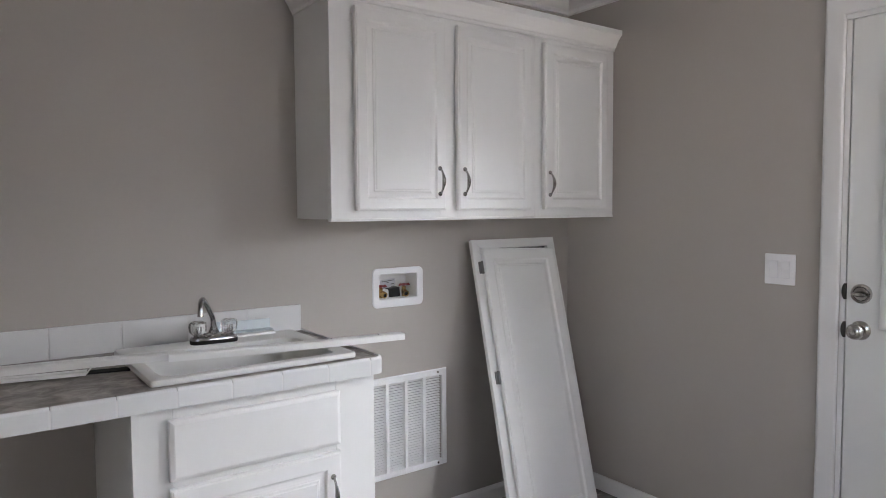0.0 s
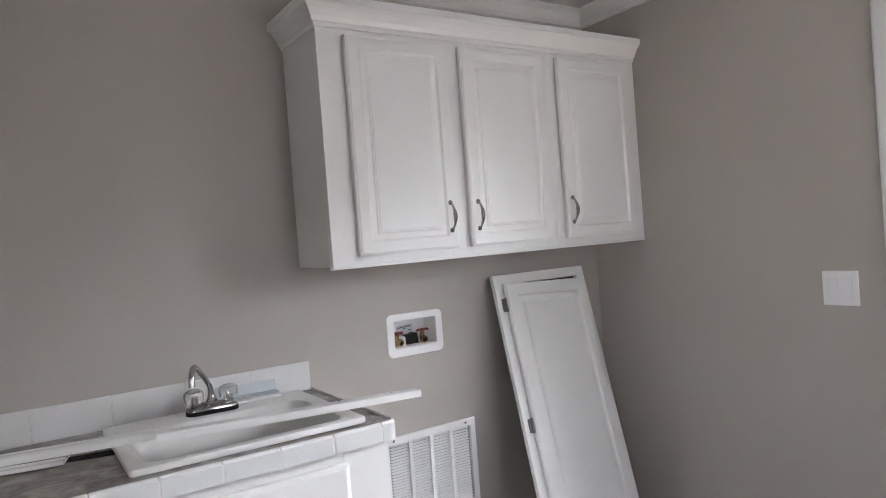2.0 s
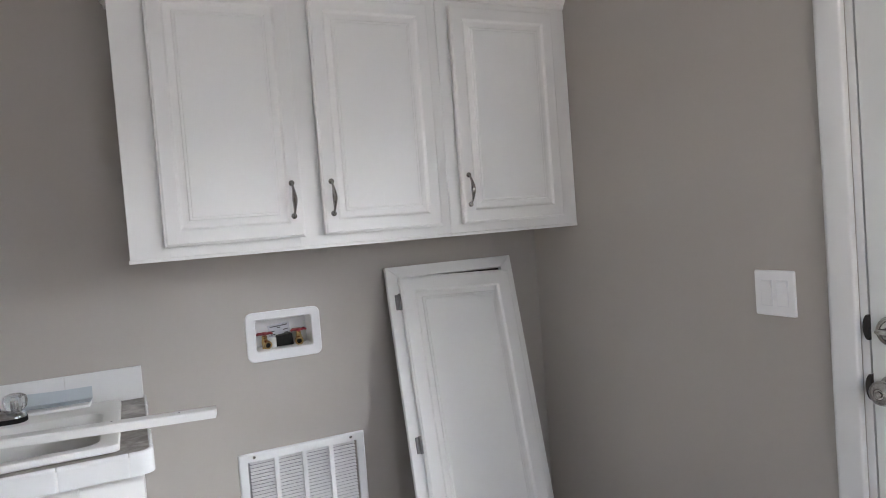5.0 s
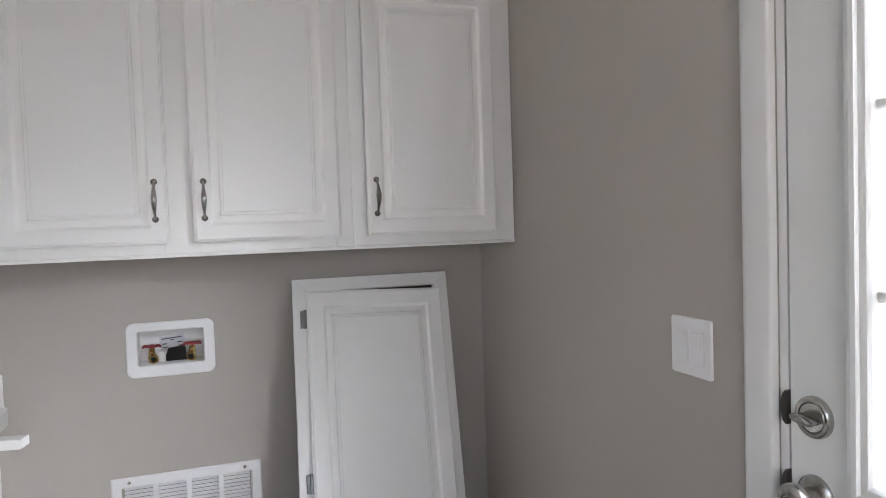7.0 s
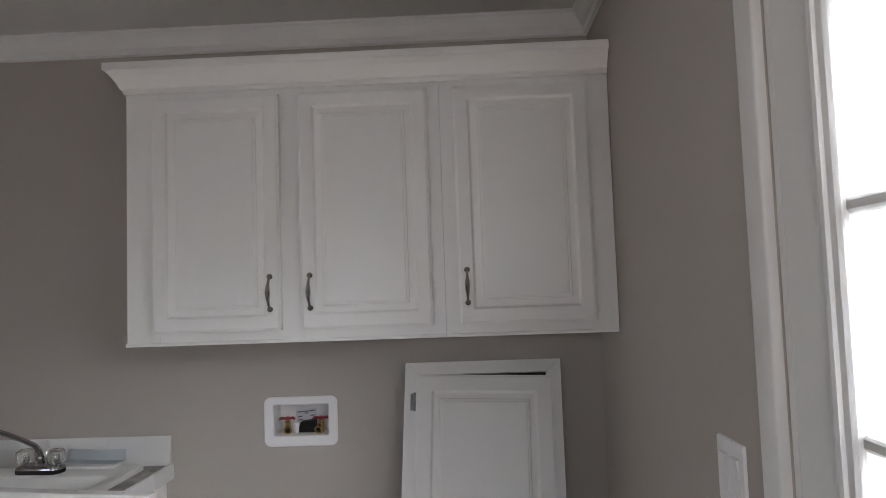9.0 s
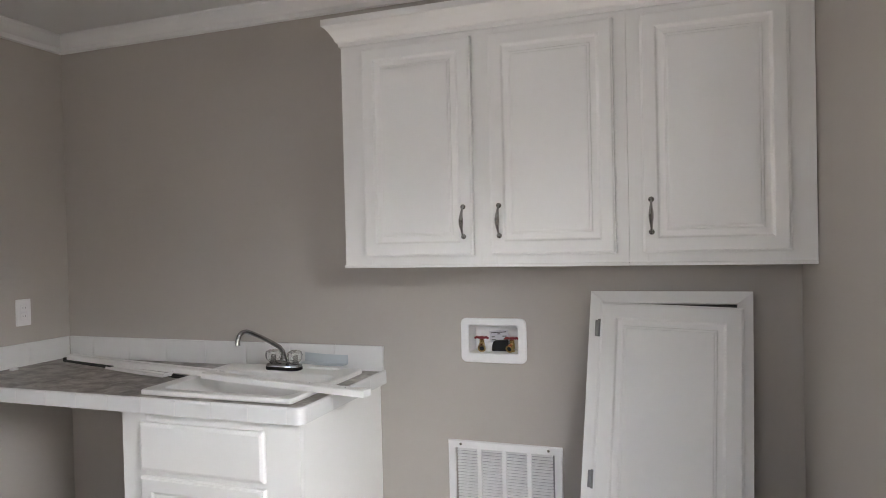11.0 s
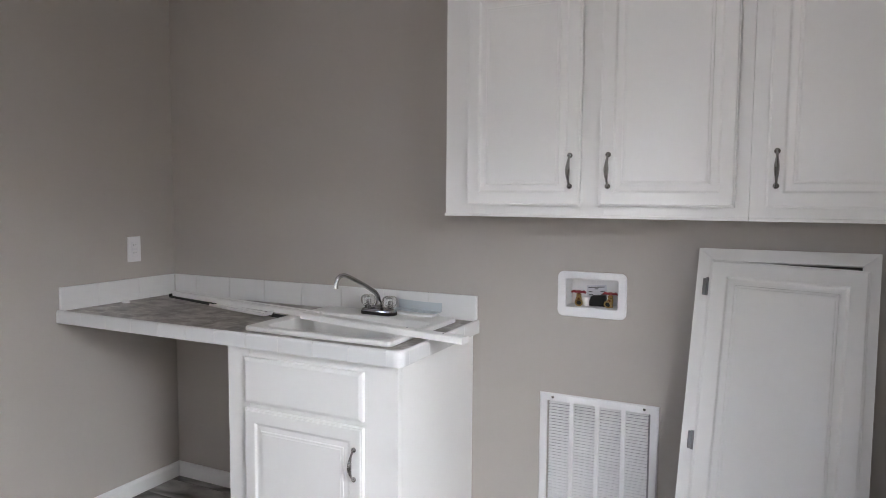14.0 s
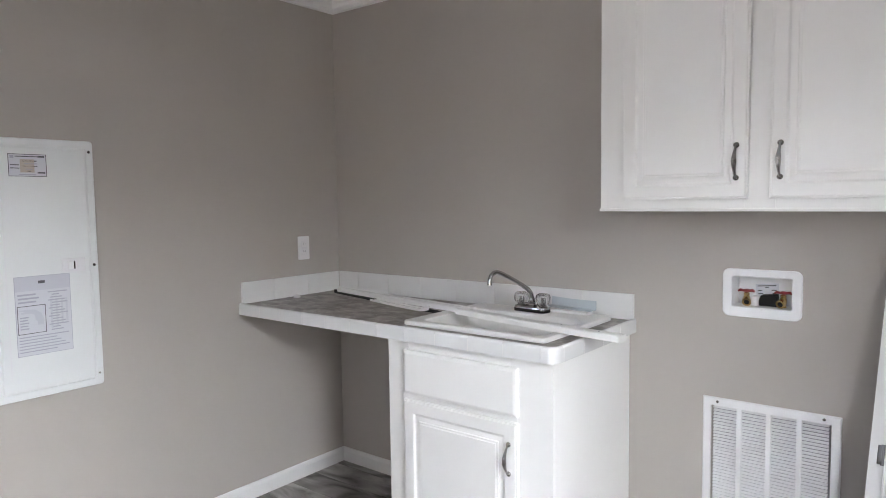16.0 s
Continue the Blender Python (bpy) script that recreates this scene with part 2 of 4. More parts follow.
def wall_mesh(axis, at, thick, u0, u1, z0, z1, holes=()):
    """A wall with openings right through it. axis 'y': spans x at y = at..at+thick; axis 'x': spans y."""
    us = sorted({u0, u1, *(v for h in holes for v in h[:2])})
    zs = sorted({z0, z1, *(v for h in holes for v in h[2:])})
    inside = lambda u, z: any(h[0] < u < h[1] and h[2] < z < h[3] for h in holes)
    full = {(i, j) for i in range(len(us) - 1) for j in range(len(zs) - 1)
            if not inside((us[i] + us[i + 1]) / 2, (zs[j] + zs[j + 1]) / 2)}
    bm, verts = bmesh.new(), {}

    def v(u, d, z):
        key = (u, d, z)
        if key not in verts:
            verts[key] = bm.verts.new((u, at + d, z) if axis == "y" else (at + d, u, z))
        return verts[key]

    for i, j in full:
        a, b, c, d = us[i], us[i + 1], zs[j], zs[j + 1]
        for depth in (0.0, thick):
            bm.faces.new((v(a, depth, c), v(b, depth, c), v(b, depth, d), v(a, depth, d)))
        for near, p, q in (((i - 1, j), (a, c), (a, d)), ((i + 1, j), (b, c), (b, d)), ((i, j - 1), (a, c), (b, c)), ((i, j + 1), (a, d), (b, d))):
            if near not in full:
                bm.faces.new((v(p[0], 0.0, p[1]), v(q[0], 0.0, q[1]), v(q[0], thick, q[1]), v(p[0], thick, p[1])))
    bmesh.ops.recalc_face_normals(bm, faces=bm.faces)
    return bm


def run(bm, profile, start, end, out, up=(0, 0, 1), mitre=(0, 0)):
    """A moulding: (out, up) profile carried from start to end; mitre lengthens each end by that many times out."""
    start, end, out, up = Vector(start), Vector(end), Vector(out), Vector(up)
    along = (end - start).normalized()
    rings = []
    for p, sign, k in ((start, -1, mitre[0]), (end, 1, mitre[1])):
        rings.append([p + out * o + up * u + along * sign * k * o for o, u in profile])
    return loft(bm, rings)


# ---- large structure ----
XL, YF, H, FL = -3.085, -3.25, 2.428, 0.012
DOOR_A, DOOR_B, DOOR_TOP = -1.325, -2.140, 2.035
VENT = (-1.204, -0.773, 0.255, 0.69)
BOX = (-1.144, -0.895, 0.985, 1.15)
structure("wall_north", wall_mesh("y", 0.0, 0.12, XL - 0.12, 0.12, 0.0, H,
          [(VENT[0] + 0.03, VENT[1] - 0.03, VENT[2] + 0.03, VENT[3] - 0.03), (BOX[0] + 0.028, BOX[1] - 0.028, BOX[2] + 0.022, BOX[3] - 0.022)]),
          WALL, "greige painted wall with cabinets and vent", "wall")
structure("wall_east", wall_mesh("x", 0.0, 0.14, YF, -0.0005, 0.0, H, [(DOOR_B - 0.02, DOOR_A + 0.02, -0.001, DOOR_TOP + 0.02)]),
          WALL, "greige painted wall with the entry door", "wall")
# WW and SW: made-up openings, out of view, that let the fill lamps in
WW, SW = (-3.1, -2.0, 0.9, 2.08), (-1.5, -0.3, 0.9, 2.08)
structure("wall_west", wall_mesh("x", XL - 0.12, 0.12, YF, -0.0005, 0.0, H, [WW]), WALL, "greige painted wall with electrical panel and an added unseen window", "wall")
structure("wall_south", wall_mesh("y", YF - 0.12, 0.12, XL - 0.12, 0.14, 0.0, H, [SW]), WALL, "plain greige painted wall with an added unseen window", "wall")


def window(name, hole, axis, at):
    """An added, unseen double-hung window for fill light, in an opening of the wall whose inner face is at that place.
    """
    win = tagged(new(name), "plain white double-hung window, added out of view for fill light", "window", kind="structure")
    u0, u1, z0, z1 = hole

    def slab(a, b, near, far, c, d, bevel=0.0):
        return solid(a, b, at - far, at - near, c, d, bevel=bevel) if axis == "y" else solid(at - far, at - near, a, b, c, d, bevel=bevel)

    for a, b, c, d in ((u0, u0 + 0.05, z0, z1), (u1 - 0.05, u1, z0, z1), (u0 + 0.05, u1 - 0.05, z0, z0 + 0.05),
                       (u0 + 0.05, u1 - 0.05, z1 - 0.05, z1), (u0 + 0.05, u1 - 0.05, 1.47, 1.51)):
        part("window_frame", slab(a, b, 0.03, 0.09, c, d, bevel=0.003), TRIM, win)
    for c, d in ((z0 + 0.051, 1.469), (1.511, z1 - 0.051)):
        pane = part("pane", slab(u0 + 0.051, u1 - 0.051, 0.06, 0.064, c, d), GLASS, win)
        pane.visible_shadow = False


window("window_1", WW, "x", XL)
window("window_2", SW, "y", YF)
structure("ceiling", solid(XL - 0.12, 0.14, YF - 0.12, 0.12, H, H + 0.1), CEILING, "white painted flat ceiling", "ceiling")
floor = structure("floor", solid(XL - 0.12, 0.14, YF - 0.12, 0.12, -0.1, FL - 0.006), GROUT, "grey wood-look vinyl plank floor", "floor")
structure("ground", solid(-400, 400, -400, 400, -0.62, -0.5), CONCRETE, "pale concrete ground round the house", "ground")

COVE = [(0, 0), (0.052, 0), (0.052, -0.008), (0.046, -0.012), (0.040, -0.026), (0.026, -0.044), (0.014, -0.054), (0.012, -0.066), (0.012, -0.074), (0, -0.078)]
bm = bmesh.new()
run(bm, COVE, (XL, 0, H), (0, 0, H), (0, -1, 0), mitre=(-1, -1))
structure("trim", bm, TRIM, "white crown moulding along the ceiling", "moulding")
bm = bmesh.new()
run(bm, COVE, (0, 0, H), (0, YF, H), (-1, 0, 0), mitre=(-1, -1))
structure("trim", bm, TRIM, "white crown moulding along the ceiling", "moulding")
bm = bmesh.new()
run(bm, COVE, (XL, YF, H), (XL, 0, H), (1, 0, 0), mitre=(-1, -1))
structure("trim", bm, TRIM, "white crown moulding along the ceiling", "moulding")
bm = bmesh.new()
run(bm, COVE, (0, YF, H), (XL, YF, H), (0, 1, 0), mitre=(-1, -1))
structure("trim", bm, TRIM, "white crown moulding along the ceiling", "moulding")

BASE = [(0, 0), (0.012, 0), (0.012, 0.055), (0.009, 0.064), (0.005, 0.071), (0, 0.073)]
for a, b, out, mi in (((XL, 0, 0), (-2.1835, 0, 0), (0, -1, 0), (-1, 0)), ((-1.481, 0, 0), (0, 0, 0), (0, -1, 0), (0, -1)),
                      ((0, 0, 0), (0, DOOR_A + 0.087, 0), (-1, 0, 0), (-1, 0)), ((0, DOOR_B - 0.087, 0), (0, YF, 0), (-1, 0, 0), (0, -1)),
                      ((XL, YF, 0), (XL, 0, 0), (1, 0, 0), (-1, -1)), ((0, YF, 0), (XL, YF, 0), (0, 1, 0), (-1, -1))):
    bm = bmesh.new()
    run(bm, BASE, (a[0], a[1], FL), (b[0], b[1], FL), out, mitre=mi)
    structure("baseboard", bm, TRIM, "white painted baseboard along the wall", "baseboard")


# ---- entry door ----
def entry_door():
    door = tagged(thing("door_1", 0.0, (DOOR_A + DOOR_B) / 2, 0, "white nine-lite steel entry door, closed, with nickel lock", "door"), kind="structure")
    inv = door.matrix_basis.inverted()

    def p(name, bm, mat, parent=door, label="", smooth=False):
        bm.transform(inv)
        return part(name, bm, mat, parent, label, smooth)

    face, back = 0.002, 0.046
    la, lb, l0, l1 = -1.438, -1.996, 0.975, 1.890
    ga, gb, g0, g1 = la - 0.045, lb + 0.045, l0 + 0.045, l1 - 0.045
    leaf = p("leaf", wall_mesh("x", face, back - face, DOOR_B + 0.004, DOOR_A - 0.005, 0.021, DOOR_TOP - 0.003, [(gb - 0.003, ga + 0.003, g0 - 0.003, g1 + 0.003)]), DOORPAINT)
    # casing and jambs
    prof = [(0, 0), (0.011, 0), (0.0135, 0.001), (0.015, 0.003), (0.0158, 0.007), (0.0165, 0.02), (0.0165, 0.052), (0.0155, 0.059), (0.013, 0.0635), (0.010, 0.0655), (0, 0.066)]
    for name, a, b, up, mi in (("casing", (0, DOOR_A + 0.018, FL), (0, DOOR_A + 0.018, DOOR_TOP + 0.018), (0, 1, 0), "top"),
                               ("casing", (0, DOOR_B - 0.018, FL), (0, DOOR_B - 0.018, DOOR_TOP + 0.018), (0, -1, 0), "top")):
        rings = [[Vector(a) + Vector((-1, 0, 0)) * o + Vector(up) * u for o, u in prof],
                 [Vector(b) + Vector((-1, 0, 0)) * o + Vector(up) * u + Vector((0, 0, u)) for o, u in prof]]
        p(name, loft(bmesh.new(), rings), TRIM, label="white painted door casing", smooth=True)
    rings = [[Vector((0, y, DOOR_TOP + 0.018)) + Vector((-o, s * u, u)) for o, u in prof] for y, s in ((DOOR_A + 0.018, 1), (DOOR_B - 0.018, -1))]
    p("casing", loft(bmesh.new(), rings), TRIM, label="white painted door casing", smooth=True)
    p("jamb", solid(0.004, 0.14, DOOR_A + 0.001, DOOR_A + 0.019, 0, DOOR_TOP, bevel=0.001), TRIM)
    p("jamb", solid(0.004, 0.14, DOOR_B - 0.019, DOOR_B - 0.001, 0, DOOR_TOP, bevel=0.001), TRIM)
    p("jamb", solid(0.0, 0.14, DOOR_B - 0.019, DOOR_A + 0.019, DOOR_TOP + 0.001, DOOR_TOP + 0.019, bevel=0.001), TRIM)
    for y0, y1, z0, z1 in ((DOOR_A - 0.012, DOOR_A, 0, DOOR_TOP), (DOOR_B, DOOR_B + 0.012, 0, DOOR_TOP), (DOOR_B + 0.012, DOOR_A - 0.012, DOOR_TOP - 0.012, DOOR_TOP)):
        p("weatherstrip", solid(back + 0.001, back + 0.012, y0, y1, z0, z1), BLACK, label="black rubber weatherstrip")
    p("threshold", solid(0.0, 0.14, DOOR_B, DOOR_A, 0.006, 0.019, bevel=0.002), NICKEL, label="metal door threshold")
    # lite frame: moulded ring standing proud of the leaf
    lw, lh = la - lb, l1 - l0
    rings = []
    for inset, d in ((0, 0.0), (0.0, 0.006), (0.004, 0.011), (0.012, 0.013), (0.020, 0.012), (0.024, 0.008), (0.034, 0.006), (0.040, 0.002), (0.045, -0.004), (0.045, -0.045), (0.04, -0.052), (0.004, -0.052), (0.0, -0.045)):
        rings.append([(face - d, lb + inset, l0 + inset), (face - d, la - inset, l0 + inset), (face - d, la - inset, l1 - inset), (face - d, lb + inset, l1 - inset)])
    p("lite_frame", loft(bmesh.new(), rings, caps=(False, False)), DOORPAINT, label="moulded white window frame")
    cols, rows = 3, 3
    cw, rh = (ga - gb) / cols, (g1 - g0) / rows
    bar = [(-0.011, 0.0), (-0.0085, -0.003), (-0.005, -0.0055), (0.005, -0.0055), (0.0085, -0.003), (0.011, 0.0), (0.011, 0.006), (-0.011, 0.006)]
    for c in range(1, cols):
        y = gb + c * cw
        p("muntin", loft(bmesh.new(), [[(face + 0.006 + d, y + s, z) for s, d in bar] for z in (g0, g1)]), DOORPAINT)
    for r in range(1, rows):
        z = g0 + r * rh
        p("muntin", loft(bmesh.new(), [[(face + 0.0065 + d, y, z + s) for s, d in bar] for y in (gb, ga)]), DOORPAINT)
    for c in range(cols):
        for r in range(rows):
            pane = p("pane", solid(face + 0.015, face + 0.019, gb + c * cw + 0.0005, gb + (c + 1) * cw - 0.0005, g0 + r * rh + 0.0005, g0 + (r + 1) * rh - 0.0005), GLASS, label="clear glass pane")
            pane.visible_shadow = False
    # lock set
    ky = -1.378
    bolt = p("deadbolt", tube_exact(bmesh.new(), Vector((face, ky, 1.092)), Vector((-1, 0, 0)), [(0, 0.034), (0.005, 0.034), (0.009, 0.0325), (0.0105, 0.030), (0.0095, 0.0255), (0.0075, 0.0245), (0.0080, 0.0235), (0.0095, 0.0225), (0.0098, 0.001)], 32), NICKEL, label="satin nickel deadbolt rose", smooth=True)
    turn = bmesh.new()
    loft(turn, [[(face - d, ky + k * 0.024 * math.cos(a), 1.0915 + (k * 0.0085 * math.sin(a)) + 0.0012 * math.cos(a)) for a in (2 * math.pi * i / 20 for i in range(20))]
                for d, k in ((0.0085, 0.55), (0.014, 0.62), (0.018, 0.95), (0.028, 1.0), (0.032, 0.92), (0.0335, 0.7))])
    # the darker nickel puts the shade on the turn into its colour
    p("thumb_turn", turn, DARKNICKEL, bolt, "nickel thumb turn, darkened for shade", smooth=True)
    knob = p("rose", tube_exact(bmesh.new(), Vector((face, ky, 0.965)), Vector((-1, 0, 0)), [(0, 0.033), (0.004, 0.033), (0.008, 0.028), (0.010, 0.016), (0.022, 0.013), (0.028, 0.014)], 28), NICKEL, label="satin nickel rose", smooth=True)
    p("knob", tube_exact(bmesh.new(), Vector((face - 0.028, ky, 0.965)), Vector((-1, 0, 0)), [(0, 0.013), (0.004, 0.02), (0.012, 0.026), (0.02, 0.0275), (0.028, 0.025), (0.033, 0.019), (0.035, 0.012), (0.0335, 0.0105), (0.0335, 0.003)], 28), NICKEL, knob, "satin nickel round knob", smooth=True)
    p("knob_button", tube_exact(bmesh.new(), Vector((face - 0.061, ky, 0.965)), Vector((-1, 0, 0)), [(0, 0.0075), (0.004, 0.0075), (0.005, 0.005)], 16), NICKEL, knob, smooth=True)
    for z, h in ((1.096, 0.028), (0.962, 0.028)):
        p("strike", solid(-0.0035, 0.03, DOOR_A - 0.005, DOOR_A + 0.0045, z - h, z + h, bevel=0.002), STRIKE, label="dark bronze strike plate")
        lip = [(DOOR_A - 0.004, z - h)] + [(DOOR_A - 0.002 + 0.0125 * math.cos(a), z + h * math.sin(a)) for a in (radians(-80 + 20 * i) for i in range(9))] + [(DOOR_A - 0.004, z + h)]
        p("strike_lip", loft(bmesh.new(), [[(x, y + k * (DOOR_A - y), zz) for y, zz in lip] for x, k in ((0.001, 0.0), (-0.0045, 0.0), (-0.0062, 0.15))]), STRIKE, smooth=True)
    return door


entry_door()


# ---- wall cabinets ----
def wall_cabinet(x0, x1, doors, label, left_end):
    z0, z1, front = 1.352, 2.165, -0.29
    cab = thing("wall_cabinet", (x0 + x1) / 2, front / 2, z0, label, "cabinet", "wall cabinets over the washer space")
    inv = cab.matrix_basis.inverted()

    def p(name, bm, mat=CABINET, parent=cab, lab="", smooth=False):
        bm.transform(inv)
        return part(name, bm, mat, parent, lab, smooth)

    p("side_panel", solid(x0, x0 + 0.014, front + 0.0195, -0.001, z0 + 0.0105, z1))
    p("side_panel", solid(x1 - 0.014, x1, front + 0.0195, -0.001, z0 + 0.0105, z1))
    p("bottom", solid(x0 + 0.0143, x1 - 0.0143, front + 0.0205, -0.001, z0 + 0.008, z0 + 0.022))
    p("top", solid(x0 + 0.0143, x1 - 0.0143, front + 0.0195, -0.001, z1 - 0.014, z1))
    p("back", solid(x0 + 0.0143, x1 - 0.0143, -0.008, -0.001, z0 + 0.0225, z1 - 0.0145))
    lip = 0.004 if left_end else 0.0
    p("bottom_edge", solid(x0 - lip, x1, front - 0.004, front + 0.02, z0, z0 + 0.010, bevel=0.002))
    # face frame: stiles beside the doors, rails above and below
    openings = [(a + 0.012, b - 0.012) for a, b in doors]
    stiles = [(x0, openings[0][0])] + [(openings[i][1], openings[i + 1][0]) for i in range(len(openings) - 1)] + [(openings[-1][1], x1)]
    for a, b in stiles:
        p("stile", solid(a, b, front, front + 0.019, z0 + 0.0102, z1, bevel=0.0003))
    for a, b in openings:
        p("rail", solid(a + 0.0003, b - 0.0003, front + 0.0003, front + 0.019, z0 + 0.0102, 1.402, bevel=0.0002))
        p("rail", solid(a + 0.0003, b - 0.0003, front + 0.0003, front + 0.019, 2.086, z1, bevel=0.0002))
    for (a, b), side in zip(doors, ("r", "l")):
        leafbm = panelled(b - a, 0.708, 0.022, deep=0.0075)
        leafbm.transform(pose(a, front - 0.0065, 1.390))
        leaf = p("door", leafbm, CABINET, cab, "white raised-panel door")
        side_x = b - 0.031 if side == "r" else a + 0.028
        h = pull(leaf, side_x, front - 0.0285, 1.5, 0.102)
        h.data.transform(inv)
    return cab


wall_cabinet(-1.466, -0.5085, [(-1.378, -0.993), (-0.933, -0.545)], "white two-door wall cabinet with dark nickel pulls", True)
third = wall_cabinet(-0.5075, -0.003, [(-0.467, -0.070)], "white single-door wall cabinet against the side wall", False)
for ob in third.children:
    for h in ob.children:
        h.data.transform(pose(-0.341, 0, 0))

crown = tagged(thing("crown_moulding", -0.75, -0.15, 2.12, "white crown moulding round the wall cabinet tops", "moulding"), kind="structure")
CROWN = [(0.0008, 0.0), (0.006, 0.0), (0.008, 0.012), (0.014, 0.016), (0.020, 0.030), (0.033, 0.050), (0.044, 0.062), (0.050, 0.066), (0.050, 0.088), (0.0008, 0.088)]
bm = bmesh.new()
run(bm, CROWN, (-1.466, -0.29, 2.12), (-0.003, -0.29, 2.12), (0, -1, 0), mitre=(1, 0))
bm.transform(crown.matrix_basis.inverted())
part("front_run", bm, CABINET, crown)
bm = bmesh.new()
run(bm, CROWN, (-1.466, -0.001, 2.12), (-1.466, -0.29, 2.12), (-1, 0, 0), mitre=(0, 1))
bm.transform(crown.matrix_basis.inverted())
part("side_run", bm, CABINET, crown)


# ---- base cabinet ----
def base_cabinet():
    x0, x1, front, top = -2.183, -1.482, -0.594, 0.887
    cab = thing("base_cabinet", (x0 + x1) / 2, -0.3, FL, "white base cabinet with one drawer and panelled door", "cabinet")
    inv = cab.matrix_basis.inverted()

    def p(name, bm, mat=CABINET, parent=cab, lab="", smooth=False):
        bm.transform(inv)
        return part(name, bm, mat, parent, lab, smooth)

    for a, b in ((x0, x0 + 0.016), (x1 - 0.016, x1)):
        bm = bmesh.new()
        box(bm, a, b, front + 0.0195, -0.001, 0.1, top)
        box(bm, a, b, front + 0.075, -0.001, FL, 0.1)
        p("side_panel", bm)
    p("bottom", solid(x0 + 0.0165, x1 - 0.0165, front + 0.02, -0.001, 0.1, 0.116))
    p("toe_kick", solid(x0 + 0.0165, x1 - 0.0165, front + 0.075, front + 0.09, FL, 0.0995))
    p("back", solid(x0 + 0.0165, x1 - 0.0165, -0.01, -0.001, 0.1165, top - 0.12))
    p("stile", solid(x0, x0 + 0.1, front, front + 0.019, 0.1, top, bevel=0.001))
    p("stile", solid(x1 - 0.132, x1, front, front + 0.019, 0.1, top, bevel=0.001))
    for a, b in ((0.1, 0.13), (0.655, 0.705), (0.84, top)):
        p("rail", solid(x0 + 0.1003, x1 - 0.1323, front + 0.0003, front + 0.019, a, b, bevel=0.001))
    dx0, dx1 = -2.096, -1.606
    rings = []
    w, h, z = dx1 - dx0, 0.163, 0.690
    for inset, d in ((0, 0), (0, 0.011), (0.002, 0.014), (0.010, 0.018), (0.013, 0.019)):
        rings.append([(dx0 + inset, front - 0.0015 - d, z + inset), (dx1 - inset, front - 0.0015 - d, z + inset),
                      (dx1 - inset, front - 0.0015 - d, z + h - inset), (dx0 + inset, front - 0.0015 - d, z + h - inset)])
    p("drawer_front", loft(bmesh.new(), rings), lab="plain white drawer front")
    leafbm = panelled(dx1 - dx0, 0.552, 0.019, frame_w=0.046)
    leafbm.transform(pose(dx0, front - 0.0015, 0.118))
    leaf = p("door", leafbm, lab="white raised-panel door")
    hd = pull(leaf, dx1 - 0.03, front - 0.0205, 0.548, 0.105)
    hd.data.transform(inv)


base_cabinet()

# ---- counter ----
CT, CTB, CX, CY, LIP = 0.9355, 0.8875, -1.456, -0.624, 0.0045
counter = thing("countertop", -2.27, -0.31, CTB, "grey mottled laminate counter with white tile edging", "countertop")
cinv = counter.matrix_basis.inverted()


def cpart(name, bm, mat, label="", smooth=False):
    bm.transform(cinv)
    return part(name, bm, mat, counter, label, smooth)


SX0, SX1, SY0, SY1 = -2.097, -1.54, -0.552, -0.085
slab = wall_mesh("y", -(CT - 0.0006), CT - 0.0016 - CTB, XL + 0.002, CX - 0.0097, CY + 0.0097, -0.001, [(SX0, SX1, SY0, SY1)])
slab.transform(Matrix.Rotation(radians(-90), 4, "X"))
cpart("slab", slab, LAMINATE, "mottled grey laminate top")
cpart("grout", solid(XL + 0.002, CX - 0.0505, CY + 0.0007, CY + 0.0092, CTB + 0.001, CT + LIP - 0.009), GROUT)
cpart("grout", solid(CX - 0.0092, CX - 0.0007, CY + 0.0505, -0.001, CTB + 0.001, CT + LIP - 0.009), GROUT)


def edge_tile(length):
    """A cap tile: rolled top edge, lip down the front; its length along x from 0."""
    prof = [(0.0094, -0.052), (0.0, -0.052), (0.0, -0.008), (0.0012, -0.0035), (0.0035, -0.0008), (0.006, 0.0008), (0.0094, 0.0008)]
    bm = bmesh.new()
    rings = [[(x, o + (k if o < 0.005 else 0), u - (k if u > -0.004 else 0)) for o, u in prof]
             for x, k in ((0.0006, 0.0016), (0.0014, 0.0008), (0.003, 0.0002), (0.005, 0), (length - 0.005, 0), (length - 0.003, 0.0002), (length - 0.0014, 0.0008), (length - 0.0006, 0.0016))]
    return loft(bm, rings)


PITCH = 0.142
tile_whole = None
x = CX - 0.052
while x > XL + 0.01:
    length = min(PITCH, x - XL - 0.002)
    if tile_whole is None or length < PITCH - 1e-4:
        bm = edge_tile(length)
        ob = part("edge_tile", bm, TILE, counter)
        if tile_whole is None:
            tile_whole = ob
    else:
        ob = place(tile_whole, counter)
    ob.matrix_basis = cinv @ pose(x - length, CY, CT + LIP)
    x -= length
y = CY + 0.052
while y < -0.003:
    length = min(PITCH, -0.001 - y)
    if length < PITCH - 1e-4:
        ob = part("edge_tile", edge_tile(length), TILE, counter)
    else:
        ob = place(tile_whole, counter)
    ob.matrix_basis = cinv @ pose(CX, y, CT + LIP, 0, 0, 90)
    y += length
